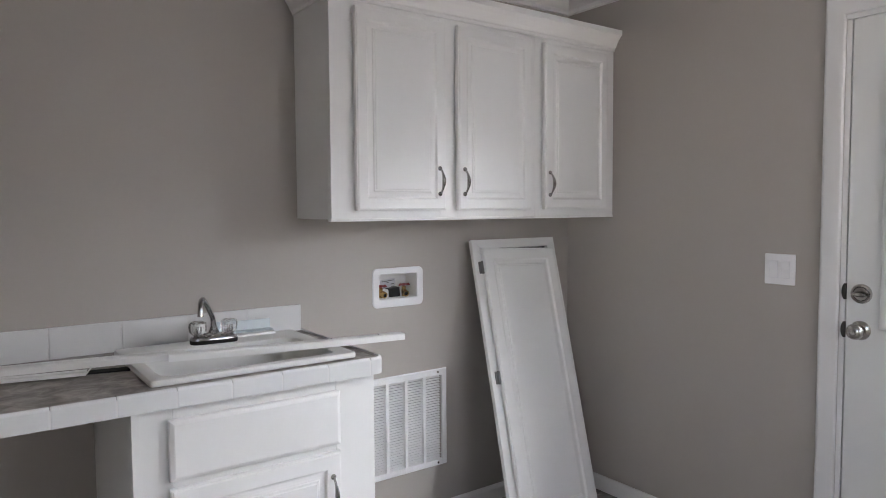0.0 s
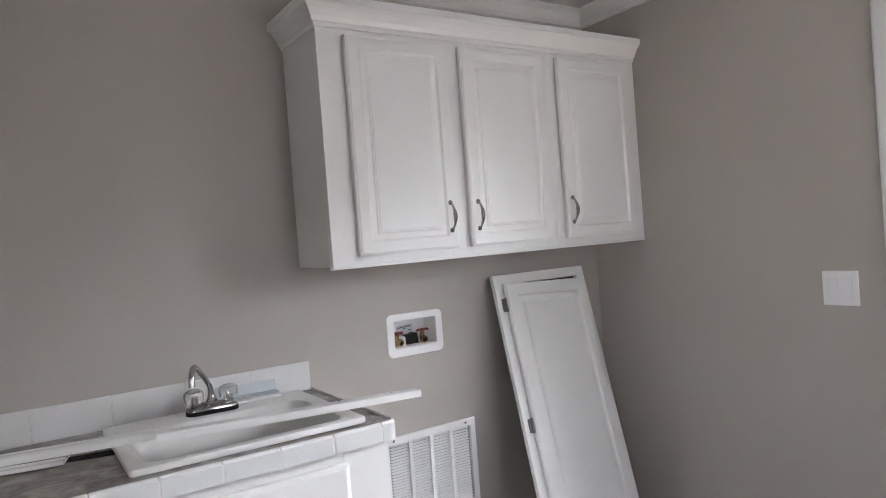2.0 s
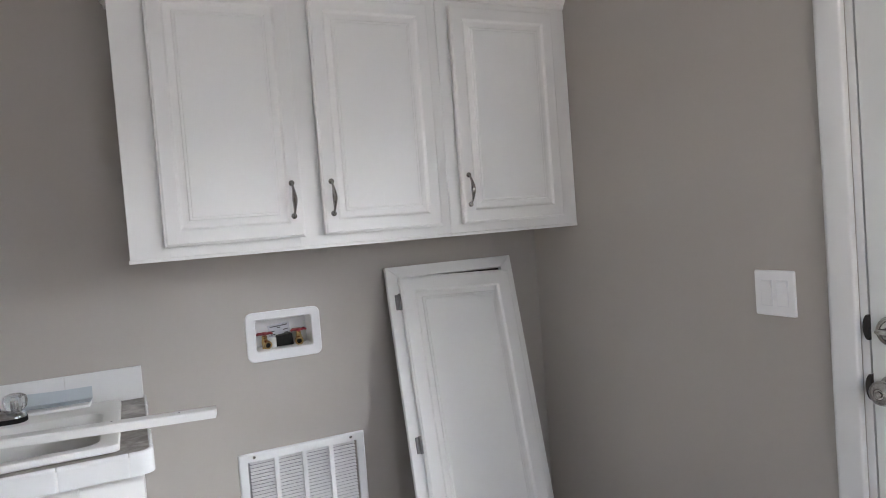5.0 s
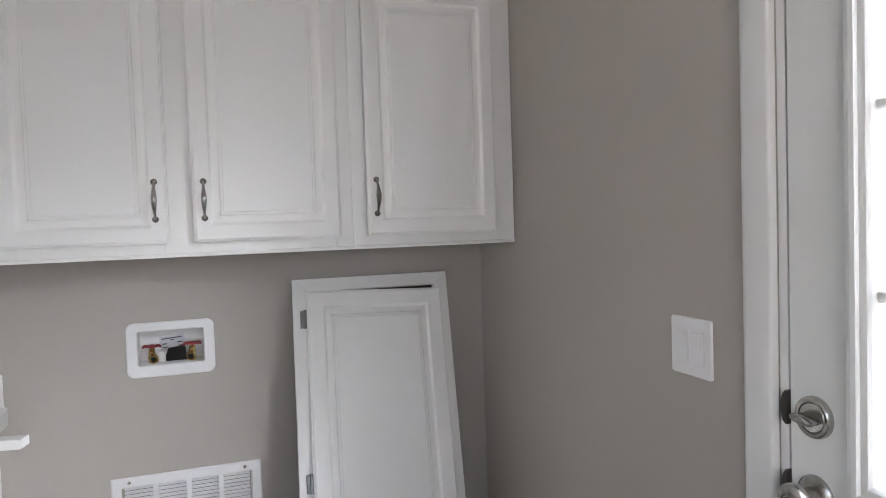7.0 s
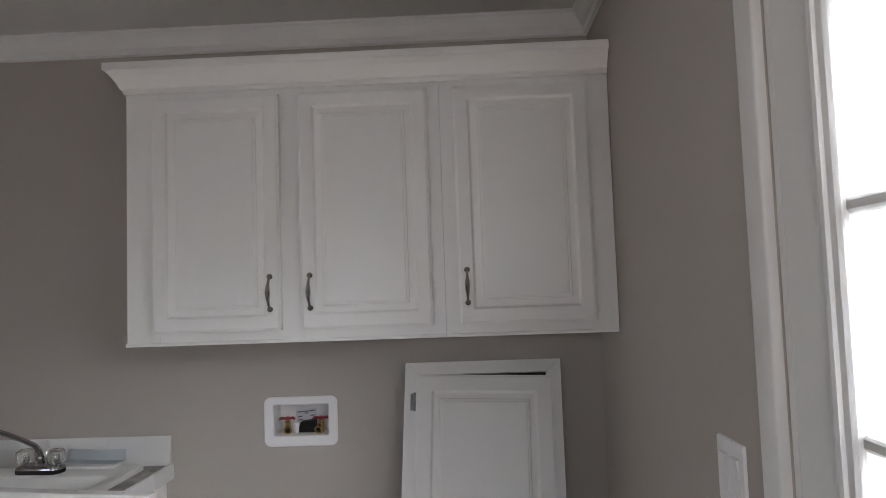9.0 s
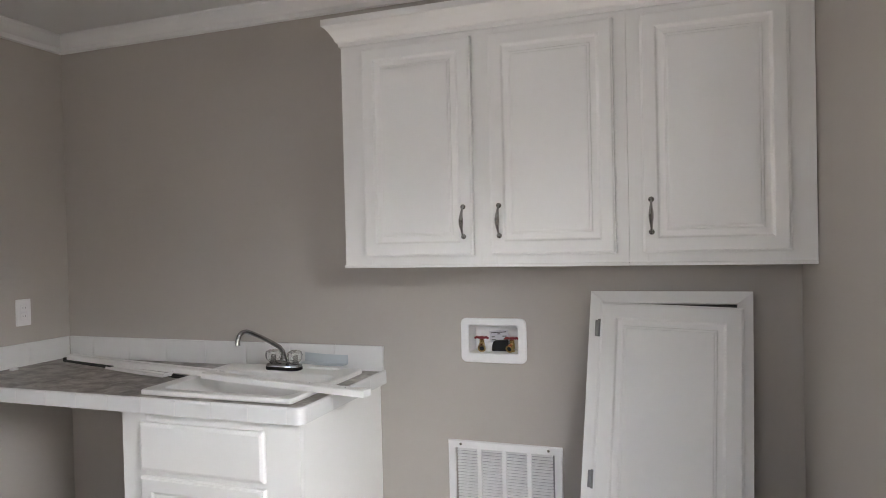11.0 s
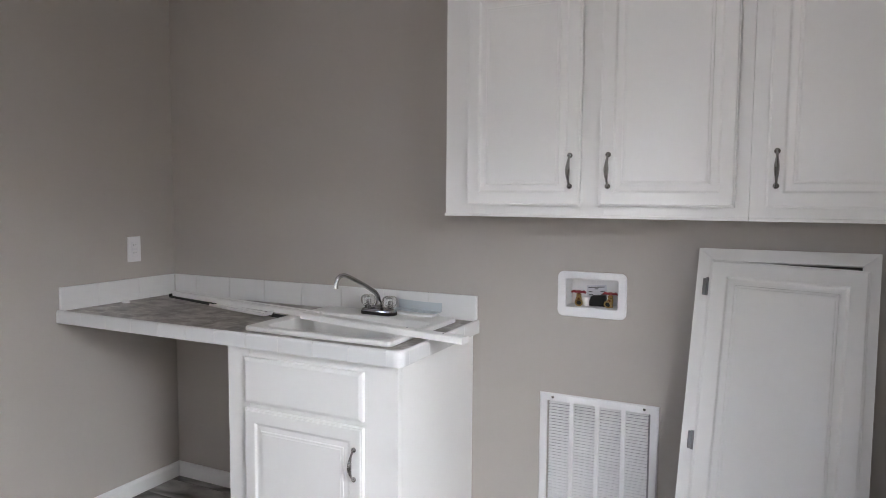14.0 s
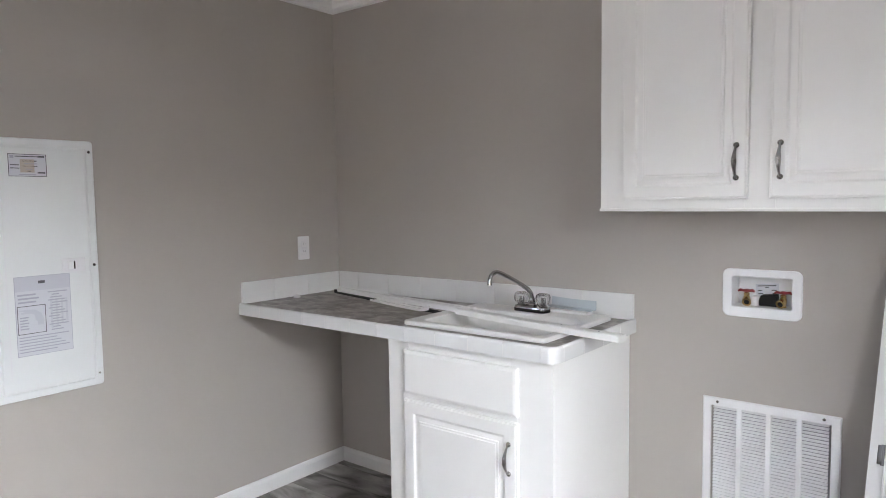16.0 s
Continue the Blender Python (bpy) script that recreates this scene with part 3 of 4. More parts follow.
# rounded corner cap
rings = []
for out, up in ((0.0, -0.052), (0.0, -0.008), (-0.0012, -0.0035), (-0.0035, -0.0008), (-0.006, 0.0009), (-0.0088, 0.0009)):
    ring = []
    for o, way in ((out, 1), (-0.0094, -1)):
        arc = [(CX - 0.032 + (0.032 + o) * math.cos(a), CY + 0.032 + (0.032 + o) * math.sin(a)) for a in (radians(-90 + 90 * i / 12) for i in range(13))]
        path = [(CX - 0.051, CY - o)] + arc + [(CX + o, CY + 0.051)]
        ring += [(px, py, CT + LIP + up) for px, py in path[::way]]
    rings.append(ring)
cpart("corner_tile", loft(bmesh.new(), rings), TILE, "rounded white corner tile", smooth=True)


# ---- backsplash ----
def splash(name, u0, u1, along, label):
    """A row of wall tiles standing on the counter."""
    th = thing(name, 0, 0, CT, label, "backsplash")
    pitch, hgt = 0.2095, 0.0985
    made, u = None, u1
    while u > u0 + 0.004:
        length = min(pitch, u - u0)
        if made is None or length < pitch - 1e-4:
            bm = solid(0.0008, length - 0.0008, -0.0125, -0.002, -0.002, hgt, bevel=0.0026, segments=3)
            ob = part("tile", bm, TILE, th)
            made = made or ob
        else:
            ob = place(made, th)
        m = pose(u - length, 0, 0) if along == "x" else pose(XL, u - length, 0, 0, 0, 90)
        ob.matrix_basis = m
        u -= length
    bm = solid(u0, u1, -0.0102, -0.001, -0.002, hgt - 0.0015) if along == "x" else solid(XL + 0.001, XL + 0.0102, u0, u1, -0.002, hgt - 0.0015)
    part("grout", bm, GROUT, th)
    return th


splash("backsplash", XL + 0.012, -1.464, "x", "row of white glazed tiles along the counter back")
splash("backsplash", -0.607, -0.0125, "y", "row of white glazed tiles on the side wall")


# ---- sink ----
def sink():
    x0, x1, y0, y1, z = -2.129, -1.526, -0.570, -0.062, CT - 0.0008
    th = thing("sink", (x0 + x1) / 2, (y0 + y1) / 2, z, "white acrylic drop-in utility sink, loosely set", "sink")
    w, d = x1 - x0, y1 - y0
    bx, by = 0.0, -0.035

    def ring(w_, d_, r, zz, ox=0.0, oy=0.0):
        return [(px + ox, py + oy, zz) for px, py in rounded(w_, d_, r)]

    bw, bd = w - 0.085, d - 0.155
    rings = [ring(w - 0.05, d - 0.05, 0.012, 0.001), ring(w - 0.004, d - 0.004, 0.014, 0.001), ring(w, d, 0.014, 0.003), ring(w, d, 0.014, 0.013), ring(w - 0.005, d - 0.005, 0.013, 0.0175), ring(w - 0.016, d - 0.016, 0.010, 0.019),
             ring(bw + 0.02, bd + 0.02, 0.055, 0.0175, bx, by), ring(bw, bd, 0.05, 0.012, bx, by), ring(bw - 0.02, bd - 0.02, 0.05, -0.03, bx, by),
             ring(bw - 0.06, bd - 0.05, 0.05, -0.17, bx, by), ring(bw - 0.12, bd - 0.11, 0.05, -0.2, bx, by), ring(0.05, 0.05, 0.0249, -0.205, bx, by)]
    part("basin", loft(bmesh.new(), rings, caps=(False, True)), SINK, th, smooth=True)
    part("drain", tube_exact(bmesh.new(), Vector((bx, by, -0.206)), Vector((0, 0, 1)), [(0, 0.024), (0.004, 0.024), (0.005, 0.018), (0.002, 0.012)], 20), CHROME, th, "chrome drain", smooth=True)


sink()


# ---- faucet ----
def faucet():
    th = thing("faucet", -1.832, -0.133, CT + 0.0180, "chrome two-handle faucet with clear acrylic knobs", "faucet", turn=-3)
    bm = bmesh.new()
    rings = [[(px, py, z) for px, py in rounded(w, d, d * 0.42)] for w, d, z in ((0.150, 0.058, 0), (0.152, 0.060, 0.002), (0.151, 0.059, 0.017), (0.146, 0.054, 0.021), (0.12, 0.036, 0.025), (0.05, 0.03, 0.033))]
    loft(bm, rings)
    base = part("base", bm, CHROME, th, smooth=True)
    part("gasket", loft(bmesh.new(), [[(px, py, z) for px, py in rounded(0.154, 0.062, 0.0258)] for z in (-0.0015, 0.0115)]), BLACK, th, "black base skirt")
    bm = bmesh.new()
    pts = [(0, 0, 0.024), (0, 0, 0.05)]
    way = Vector((-0.42, -0.90, 0)).normalized()
    steps = ((0.004, 0.070), (0.018, 0.088), (0.055, 0.112), (0.095, 0.135), (0.135, 0.156), (0.154, 0.163), (0.170, 0.161), (0.182, 0.151), (0.188, 0.134), (0.189, 0.114))
    pts += [tuple(way * o) [:2] + (z,) for o, z in steps]
    tube(bm, pts, [0.012, 0.0105] + [0.0085] * 9 + [0.0095], 14)
    part("spout", bm, CHROME, th, "curved chrome spout", smooth=True)
    part("collar", tube_exact(bmesh.new(), Vector((0, 0, 0.03)), Vector((0, 0, 1)), [(0, 0.017), (0.008, 0.017), (0.012, 0.0135), (0.02, 0.0125)], 20), CHROME, th, smooth=True)
    for s in (-1, 1):
        bm = bmesh.new()
        n = 16
        rings = []
        for z, r, f in ((0.025, 0.014, 0.0), (0.030, 0.020, 0.05), (0.039, 0.0275, 0.09), (0.056, 0.0305, 0.09), (0.068, 0.0275, 0.07), (0.073, 0.018, 0.0)):
            rings.append([(s * 0.051 + r * (1 - f * (k % 2)) * math.cos(2 * math.pi * k / n), r * (1 - f * (k % 2)) * math.sin(2 * math.pi * k / n), z) for k in range(n)])
        loft(bm, rings)
        knob = part("knob", bm, ACRYLIC, th, "clear faceted acrylic knob")
        part("stem", tube_exact(bmesh.new(), Vector((s * 0.051, 0, 0.02)), Vector((0, 0, 1)), [(0, 0.016), (0.005, 0.014), (0.012, 0.008), (0.034, 0.006)], 16), CHROME, knob, "chrome stem", smooth=True)


faucet()


# ---- loose strips on the counter ----
def strip(name, a, b, width, thick, mat, label, category, profile=None, group="trim strips on the counter"):
    """A length of trim from a to b, a and b on its underside's middle."""
    a, b = Vector(a), Vector(b)
    th = tagged(new(name), label, category, group)
    along = (b - a).normalized()
    side = along.cross(Vector((0, 0, 1))).normalized()
    up = side.cross(along)
    th.location = a
    prof = profile or [(-0.5, 0.0), (0.5, 0.0), (0.5, 0.8), (0.44, 1.0), (-0.44, 1.0), (-0.5, 0.8)]
    n = 8
    rings = []
    for i in range(n + 1):
        s = i / n
        sag = -0.002 * math.sin(math.pi * s)
        p = (b - a) * s + up * sag
        rings.append([p + side * (o * width) + up * (u * thick) for o, u in prof])
    part("length", loft(bmesh.new(), rings), mat, th)
    return th


across = strip("trim_strip", (-2.03, -0.350, 0.9552), (-1.303, -0.4825, 0.9550), 0.042, 0.021, TRIM, "white trim strip lying across the sink", "trim strip")
for px, py, pz in ((0.641, -0.116, 0.0173), (0.487, -0.078, 0.0160)):
    part("nail_hole", tube_exact(bmesh.new(), Vector((px, py, pz - 0.001)), Vector((0, 0, 1)), [(0, 0.0022), (0.0049, 0.0022)], 10), INK, across)
GROOVED = [(-0.5, 0.0), (0.5, 0.0), (0.5, 0.7), (0.40, 0.9), (0.1, 1.0), (0.04, 0.72), (-0.1, 0.72), (-0.16, 1.0), (-0.42, 0.95), (-0.5, 0.6)]
strip("trim_strip", (-2.985, -0.085, 0.9415), (-1.985, -0.325, 0.9555), 0.045, 0.023, TRIM, "long white moulded trim strip on the counter", "trim strip", GROOVED)
CHANNEL = [(-0.5, 0.0), (0.5, 0.0), (0.5, 1.0), (0.43, 1.0), (0.38, 0.45), (-0.38, 0.45), (-0.43, 1.0), (-0.5, 1.0)]
channel = strip("trim_strip", (-2.62, -0.218, 0.9403), (-2.24, -0.312, 0.9403), 0.042, 0.009, TRIM, "short white channel strip with a bent end", "trim strip", CHANNEL)
bent = solid(-0.001, 0.0015, -0.019, 0.019, 0.0, 0.019, bevel=0.0005)
bent.transform(pose(0.381, -0.0942, 0.003, 0, 38, -13.9))
part("bent_end", bent, TRIM, channel)
black = strip("black_strip", (-2.985, -0.104, 0.9360), (-2.125, -0.306, 0.9360), 0.042, 0.004, BLACK, "thin black strip under the white trim", "trim strip")
bent = solid(-0.0015, 0.0015, -0.020, 0.018, 0.0, 0.016, bevel=0.0005)
bent.transform(pose(-0.001, 0, 0.001, 0, -8, -13.2))
part("bent_end", bent, BLACK, black)

cap = thing("plastic_cap", -3.035, -0.325, CT - 0.004, "small white plastic cap on the counter", "cap")
part("dome", tube_exact(bmesh.new(), Vector((0, 0, 0)), Vector((0, 0, 1)), [(0, 0.017), (0.006, 0.017), (0.011, 0.013), (0.014, 0.006)], 18), PLASTIC, cap, smooth=True)

ANGLE = [(-0.5, 0.0), (0.5, 0.0), (0.5, 0.06), (-0.42, 0.06), (-0.46, 1.0), (-0.5, 1.0)]
strip("metal_angle", (-1.800, -0.052, 0.967), (-1.602, -0.064, 0.964), 0.046, 0.036, PALEBLUE, "pale blue metal angle strip behind the sink", "metal strip", ANGLE)
strip("trim_strip", (-1.790, -0.075, 0.9540), (-1.605, -0.086, 0.9540), 0.05, 0.009, TRIM, "short white strip behind the faucet", "trim strip")


# ---- leaning cabinet door ----
def leaning_panel():
    w, length = 0.510, 1.2856
    tilt = math.degrees(math.asin(0.3487 / length))
    th = thing("cupboard_door_unit", -0.7026, -0.3705, FL, "white framed tall cupboard door leaning on the wall", "cabinet door", lean=(-tilt, 0))
    # the frame is racked out of square; the leaf in it is not
    t, rack = 0.019, 0.046 / length
    shear = Matrix(((1, 0, rack, 0), (0, 1, 0, 0), (0, 0, 1, 0), (0, 0, 0, 1)))

    def p(name, bm, mat=PANEL, parent=th, lab="", smooth=False, racked=True):
        if racked:
            bm.transform(shear)
        return part(name, bm, mat, parent, lab, smooth)

    a, b, c, g = 0.05, 0.047, 0.041, 0.0005
    for name, quad in (("stile", ((0, 0), (a - g, c), (a - g, length - c), (0, length - g))),
                       ("stile", ((w, 0), (w, length - g), (w - b + g, length - c), (w - b + g, c))),
                       ("rail", ((g, length), (a, length - c + g), (w - b, length - c + g), (w - g, length))),
                       ("rail", ((g, 0), (w - g, 0), (w - b, c - g), (a, c - g)))):
        p(name, loft(bmesh.new(), [[(x, y, z) for x, z in quad] for y in (0, -t)]))
    bm = panelled(w - 0.068, length - 0.0705, 0.019, frame_w=0.05, deep=0.008)
    bm.transform(pose(0.040, -t - 0.005, 0.030, 0, math.degrees(math.atan(rack)), 0))
    leaf = p("door", bm, lab="white raised-panel door leaf", racked=False)
    # added sheet, coloured dark for the shade in the gap above the leaf
    p("backing", solid(0.01, w - 0.01, 0.0005, 0.0035, 0.01, length - 0.01), STRIKE, lab="dark sheet standing in for the shade in the gap")
    for z in (length - 0.128, length - 0.615, 0.14):
        bm = solid(0.020, 0.034, -t - 0.006, -t - 0.0002, z - 0.027, z + 0.027, bevel=0.002)
        tube(bm, [(0.035, -t - 0.010, z - 0.029), (0.035, -t - 0.010, z + 0.029)], [0.0055, 0.0055], 10)
        p("hinge", bm, HINGE, lab="dark steel cabinet hinge", smooth=True)


leaning_panel()


# ---- washer outlet box ----
def outlet_box():
    x0, x1, z0, z1 = BOX
    cx, cz, w, h = (x0 + x1) / 2, (z0 + z1) / 2, x1 - x0, z1 - z0
    th = thing("washer_box", cx, 0, cz, "white washer outlet box with brass valves", "outlet box")

    def ring(w_, h_, r, y):
        return [(px, y, pz + (0.004 if w_ < w - 0.03 else 0)) for px, pz in rounded(w_, h_, r)]

    iw, ih = w - 0.062, h - 0.062
    rings = [ring(w, h, 0.022, -0.0005), ring(w, h, 0.022, -0.004), ring(w - 0.005, h - 0.005, 0.021, -0.0065), ring(iw + 0.006, ih + 0.006, 0.009, -0.0065), ring(iw, ih, 0.007, -0.004), ring(iw, ih, 0.007, 0.085)]
    part("flange", loft(bmesh.new(), rings, caps=(False, True)), PLASTIC, th, "white plastic flange and recess", smooth=True)
    zf = -ih / 2 + 0.004
    tilt = Matrix.Rotation(radians(-5), 4, "Y")
    bm = solid(-0.036, 0.037, 0.080, 0.0835, -0.024, 0.026)
    bm.transform(tilt)
    part("sticker", bm, PAPER, th, "white instruction sticker, slightly crooked")
    for a, b, z in ((-0.030, 0.030, 0.019), (-0.006, 0.006, 0.013), (-0.030, -0.016, 0.003), (-0.030, -0.014, -0.008), (0.014, 0.030, 0.003), (0.016, 0.030, -0.008)):
        bm = solid(a, b, 0.0792, 0.0799, z - 0.0017, z + 0.0017)
        bm.transform(tilt)
        part("print_line", bm, INK, th)
    bm = bmesh.new()
    loft(bm, [[(-0.026, y, zf + 0.0005), (0.040, y, zf + 0.0005), (0.036, y, zf + 0.041), (-0.013, y, zf + 0.036)] for y in (0.045, 0.0785)])
    part("drain_hole", bm, BLACK, th, "black drain opening")
    part("drain_bracket", tube_exact(bmesh.new(), Vector((-0.031, 0.05, zf)), Vector((0, 0, 1)), [(0, 0.013), (0.03, 0.013), (0.034, 0.010)], 18), PLASTIC, th, "white drain fitting", smooth=True)
    for sx, swing in ((-0.058, 14), (0.058, -10)):
        bm = bmesh.new()
        tube_exact(bm, Vector((sx, 0.045, zf)), Vector((0, 0, 1)), [(0, 0.010), (0.006, 0.010), (0.007, 0.008), (0.012, 0.0105), (0.030, 0.0105), (0.034, 0.008), (0.036, 0.0095), (0.042, 0.0095), (0.044, 0.006), (0.048, 0.0055)], 16)
        tube_exact(bm, Vector((sx, 0.045, zf + 0.021)), Vector((math.sin(radians(swing)), -1, -0.3)), [(0, 0.009), (0.012, 0.009), (0.013, 0.0140), (0.026, 0.0140), (0.026, 0.0085), (0.012, 0.008)], 16)
        v = part("valve", bm, BRASS, th, "brass hose valve", smooth=True)
        part("outlet", tube_exact(bmesh.new(), Vector((sx, 0.045, zf + 0.021)), Vector((math.sin(radians(swing)), -1, -0.3)), [(0.019, 0.0083), (0.0215, 0.0083)], 16), BLACK, v, "dark valve outlet")
        hb = bmesh.new()
        tube_exact(hb, Vector((sx, 0.043, zf + 0.046)), Vector((0, 0, 1)), [(0, 0.007), (0.004, 0.010), (0.008, 0.010), (0.010, 0.006)], 12)
        tube(hb, [(sx - 0.027, 0.041, zf + 0.0475), (sx - 0.020, 0.041, zf + 0.052), (sx - 0.008, 0.041, zf + 0.050), (sx, 0.041, zf + 0.0505), (sx + 0.008, 0.041, zf + 0.050), (sx + 0.020, 0.041, zf + 0.052), (sx + 0.027, 0.041, zf + 0.0475)], [0.0035, 0.0052, 0.0045, 0.006, 0.0045, 0.0052, 0.0035], 10)
        part("valve_handle", hb, REDPLASTIC, v, "dark red valve handle", smooth=True)


outlet_box()


# ---- return air grille ----
def grille():
    x0, x1, z0, z1 = VENT
    th = thing("return_air_grille", (x0 + x1) / 2, 0, z0, "white louvred return air grille on the wall", "vent")
    inv = th.matrix_basis.inverted()
    fw = 0.028
    bm = bmesh.new()
    rings = []
    for inset, y in ((0, -0.0005), (0.0, -0.004), (0.004, -0.009), (fw, -0.010), (fw, 0.012)):
        rings.append([(x0 + inset, y, z0 + inset), (x1 - inset, y, z0 + inset), (x1 - inset, y, z1 - inset), (x0 + inset, y, z1 - inset)])
    loft(bm, rings, caps=(False, False))
    bm.transform(inv)
    part("frame", bm, VENTPAINT, th)
    a, b = x0 + fw, x1 - fw
    w = (b - a) / 4
    for i in range(1, 4):
        bm = solid(a + i * w - 0.0075, a + i * w + 0.0075, -0.0098, 0.010, z0 + fw, z1 - fw, bevel=0.001)
        bm.transform(inv)
        part("mullion", bm, VENTPAINT, th)
    n = 33
    pitch = (z1 - z0 - 2 * fw) / n
    slat = None
    for i in range(4):
        for j in range(n):
            if slat is None:
                bm = bmesh.new()
                hw = w / 2 - 0.0077
                loft(bm, [[(s, -0.0075, -0.0028), (s, -0.0066, -0.0038), (s, 0.0035, 0.0014), (s, 0.0035, 0.0026)] for s in (-hw, hw)])
                slat = ob = part("slat", bm, VENTPAINT, th)
            else:
                ob = place(slat, th)
            ob.location = (a + (i + 0.5) * w - (x0 + x1) / 2, 0, fw + (j + 0.5) * pitch)
    for sx in (x0 + 0.05, x1 - 0.05):
        for z in (z1 - 0.014, z0 + 0.014):
            bm = tube_exact(bmesh.new(), Vector((sx, -0.0095, z)), Vector((0, -1, 0)), [(0, 0.005), (0.001, 0.005), (0.0022, 0.003)], 12)
            bm.transform(inv)
            part("screw", bm, NICKEL, th)
    bm = bmesh.new()
    g = 0.031
    box(bm, x0 + g, x1 - g, 0.03, 0.035, z0 + g, z1 - g)
    bm.transform(inv)
    part("filter", bm, DUCT, th, "grey filter behind the louvres")


grille()


# ---- switch, outlet ----
def rocker_plate(name, m, gangs, label, category):
    th = tagged(new(name), label, category)
    th.matrix_basis = m
    w = 0.07 + 0.046 * (gangs - 1)
    rings = [[(px, y, pz) for px, pz in rounded(w - i, 0.116 - i, 0.004, 3)] for i, y in ((0, 0), (0, -0.003), (0.003, -0.0055))]
    part("plate", loft(bmesh.new(), rings), PLASTIC, th)
    for g in range(gangs):
        cx = (g - (gangs - 1) / 2) * 0.046
        part("rocker_frame", solid(cx - 0.0168, cx + 0.0168, -0.0062, -0.005, -0.0335, 0.0335, bevel=0.0005), BOXIN, th)
        if category == "switch":
            rk = bmesh.new()
            loft(rk, [[(s, -0.006, -0.031), (s, -0.0075, -0.031), (s, -0.0068, 0.0), (s, -0.0105, 0.031), (s, -0.006, 0.031)] for s in (cx - 0.0145, cx + 0.0145)])
            part("rocker", rk, PLASTIC, th)
        else:
            for z in (-0.018, 0.018):
                rec = part("receptacle", loft(bmesh.new(), [[(cx + px, y, z + pz) for px, pz in rounded(0.028, 0.028, 0.008, 4)] for y in (-0.006, -0.0075)]), PLASTIC, th)
                for sx in (-0.006, 0.006):
                    part("slot", solid(cx + sx - 0.0012, cx + sx + 0.0012, -0.0078, -0.007, z - 0.001, z + 0.006), DUCT, rec)
    return th


rocker_plate("light_switch", pose(0, -1.094, 1.158, 0, 0, -90), 2, "white double rocker light switch on the wall", "switch")
rocker_plate("wall_outlet", pose(XL, -0.236, 1.168, 0, 0, 90), 1, "white duplex outlet above the counter", "outlet")


def dryer_box():
    """A shallow box on the wall, low in the corner."""
    th = thing("appliance_outlet", -0.093, 0, 0.353, "white appliance outlet box low in the corner", "outlet")
    rings = [[(px, y, pz) for px, pz in rounded(w, w, c, 3)] for w, c, y in ((0.114, 0.006, -0.0005), (0.114, 0.006, -0.012), (0.110, 0.005, -0.014), (0.084, 0.003, -0.014), (0.082, 0.003, -0.004))]
    part("frame", loft(bmesh.new(), rings, caps=(False, False)), PLASTIC, th)
    part("receptacle", solid(-0.0405, 0.0405, -0.006, -0.001, -0.0405, 0.0405, bevel=0.001), DUCT, th, "grey receptacle face")


dryer_box()


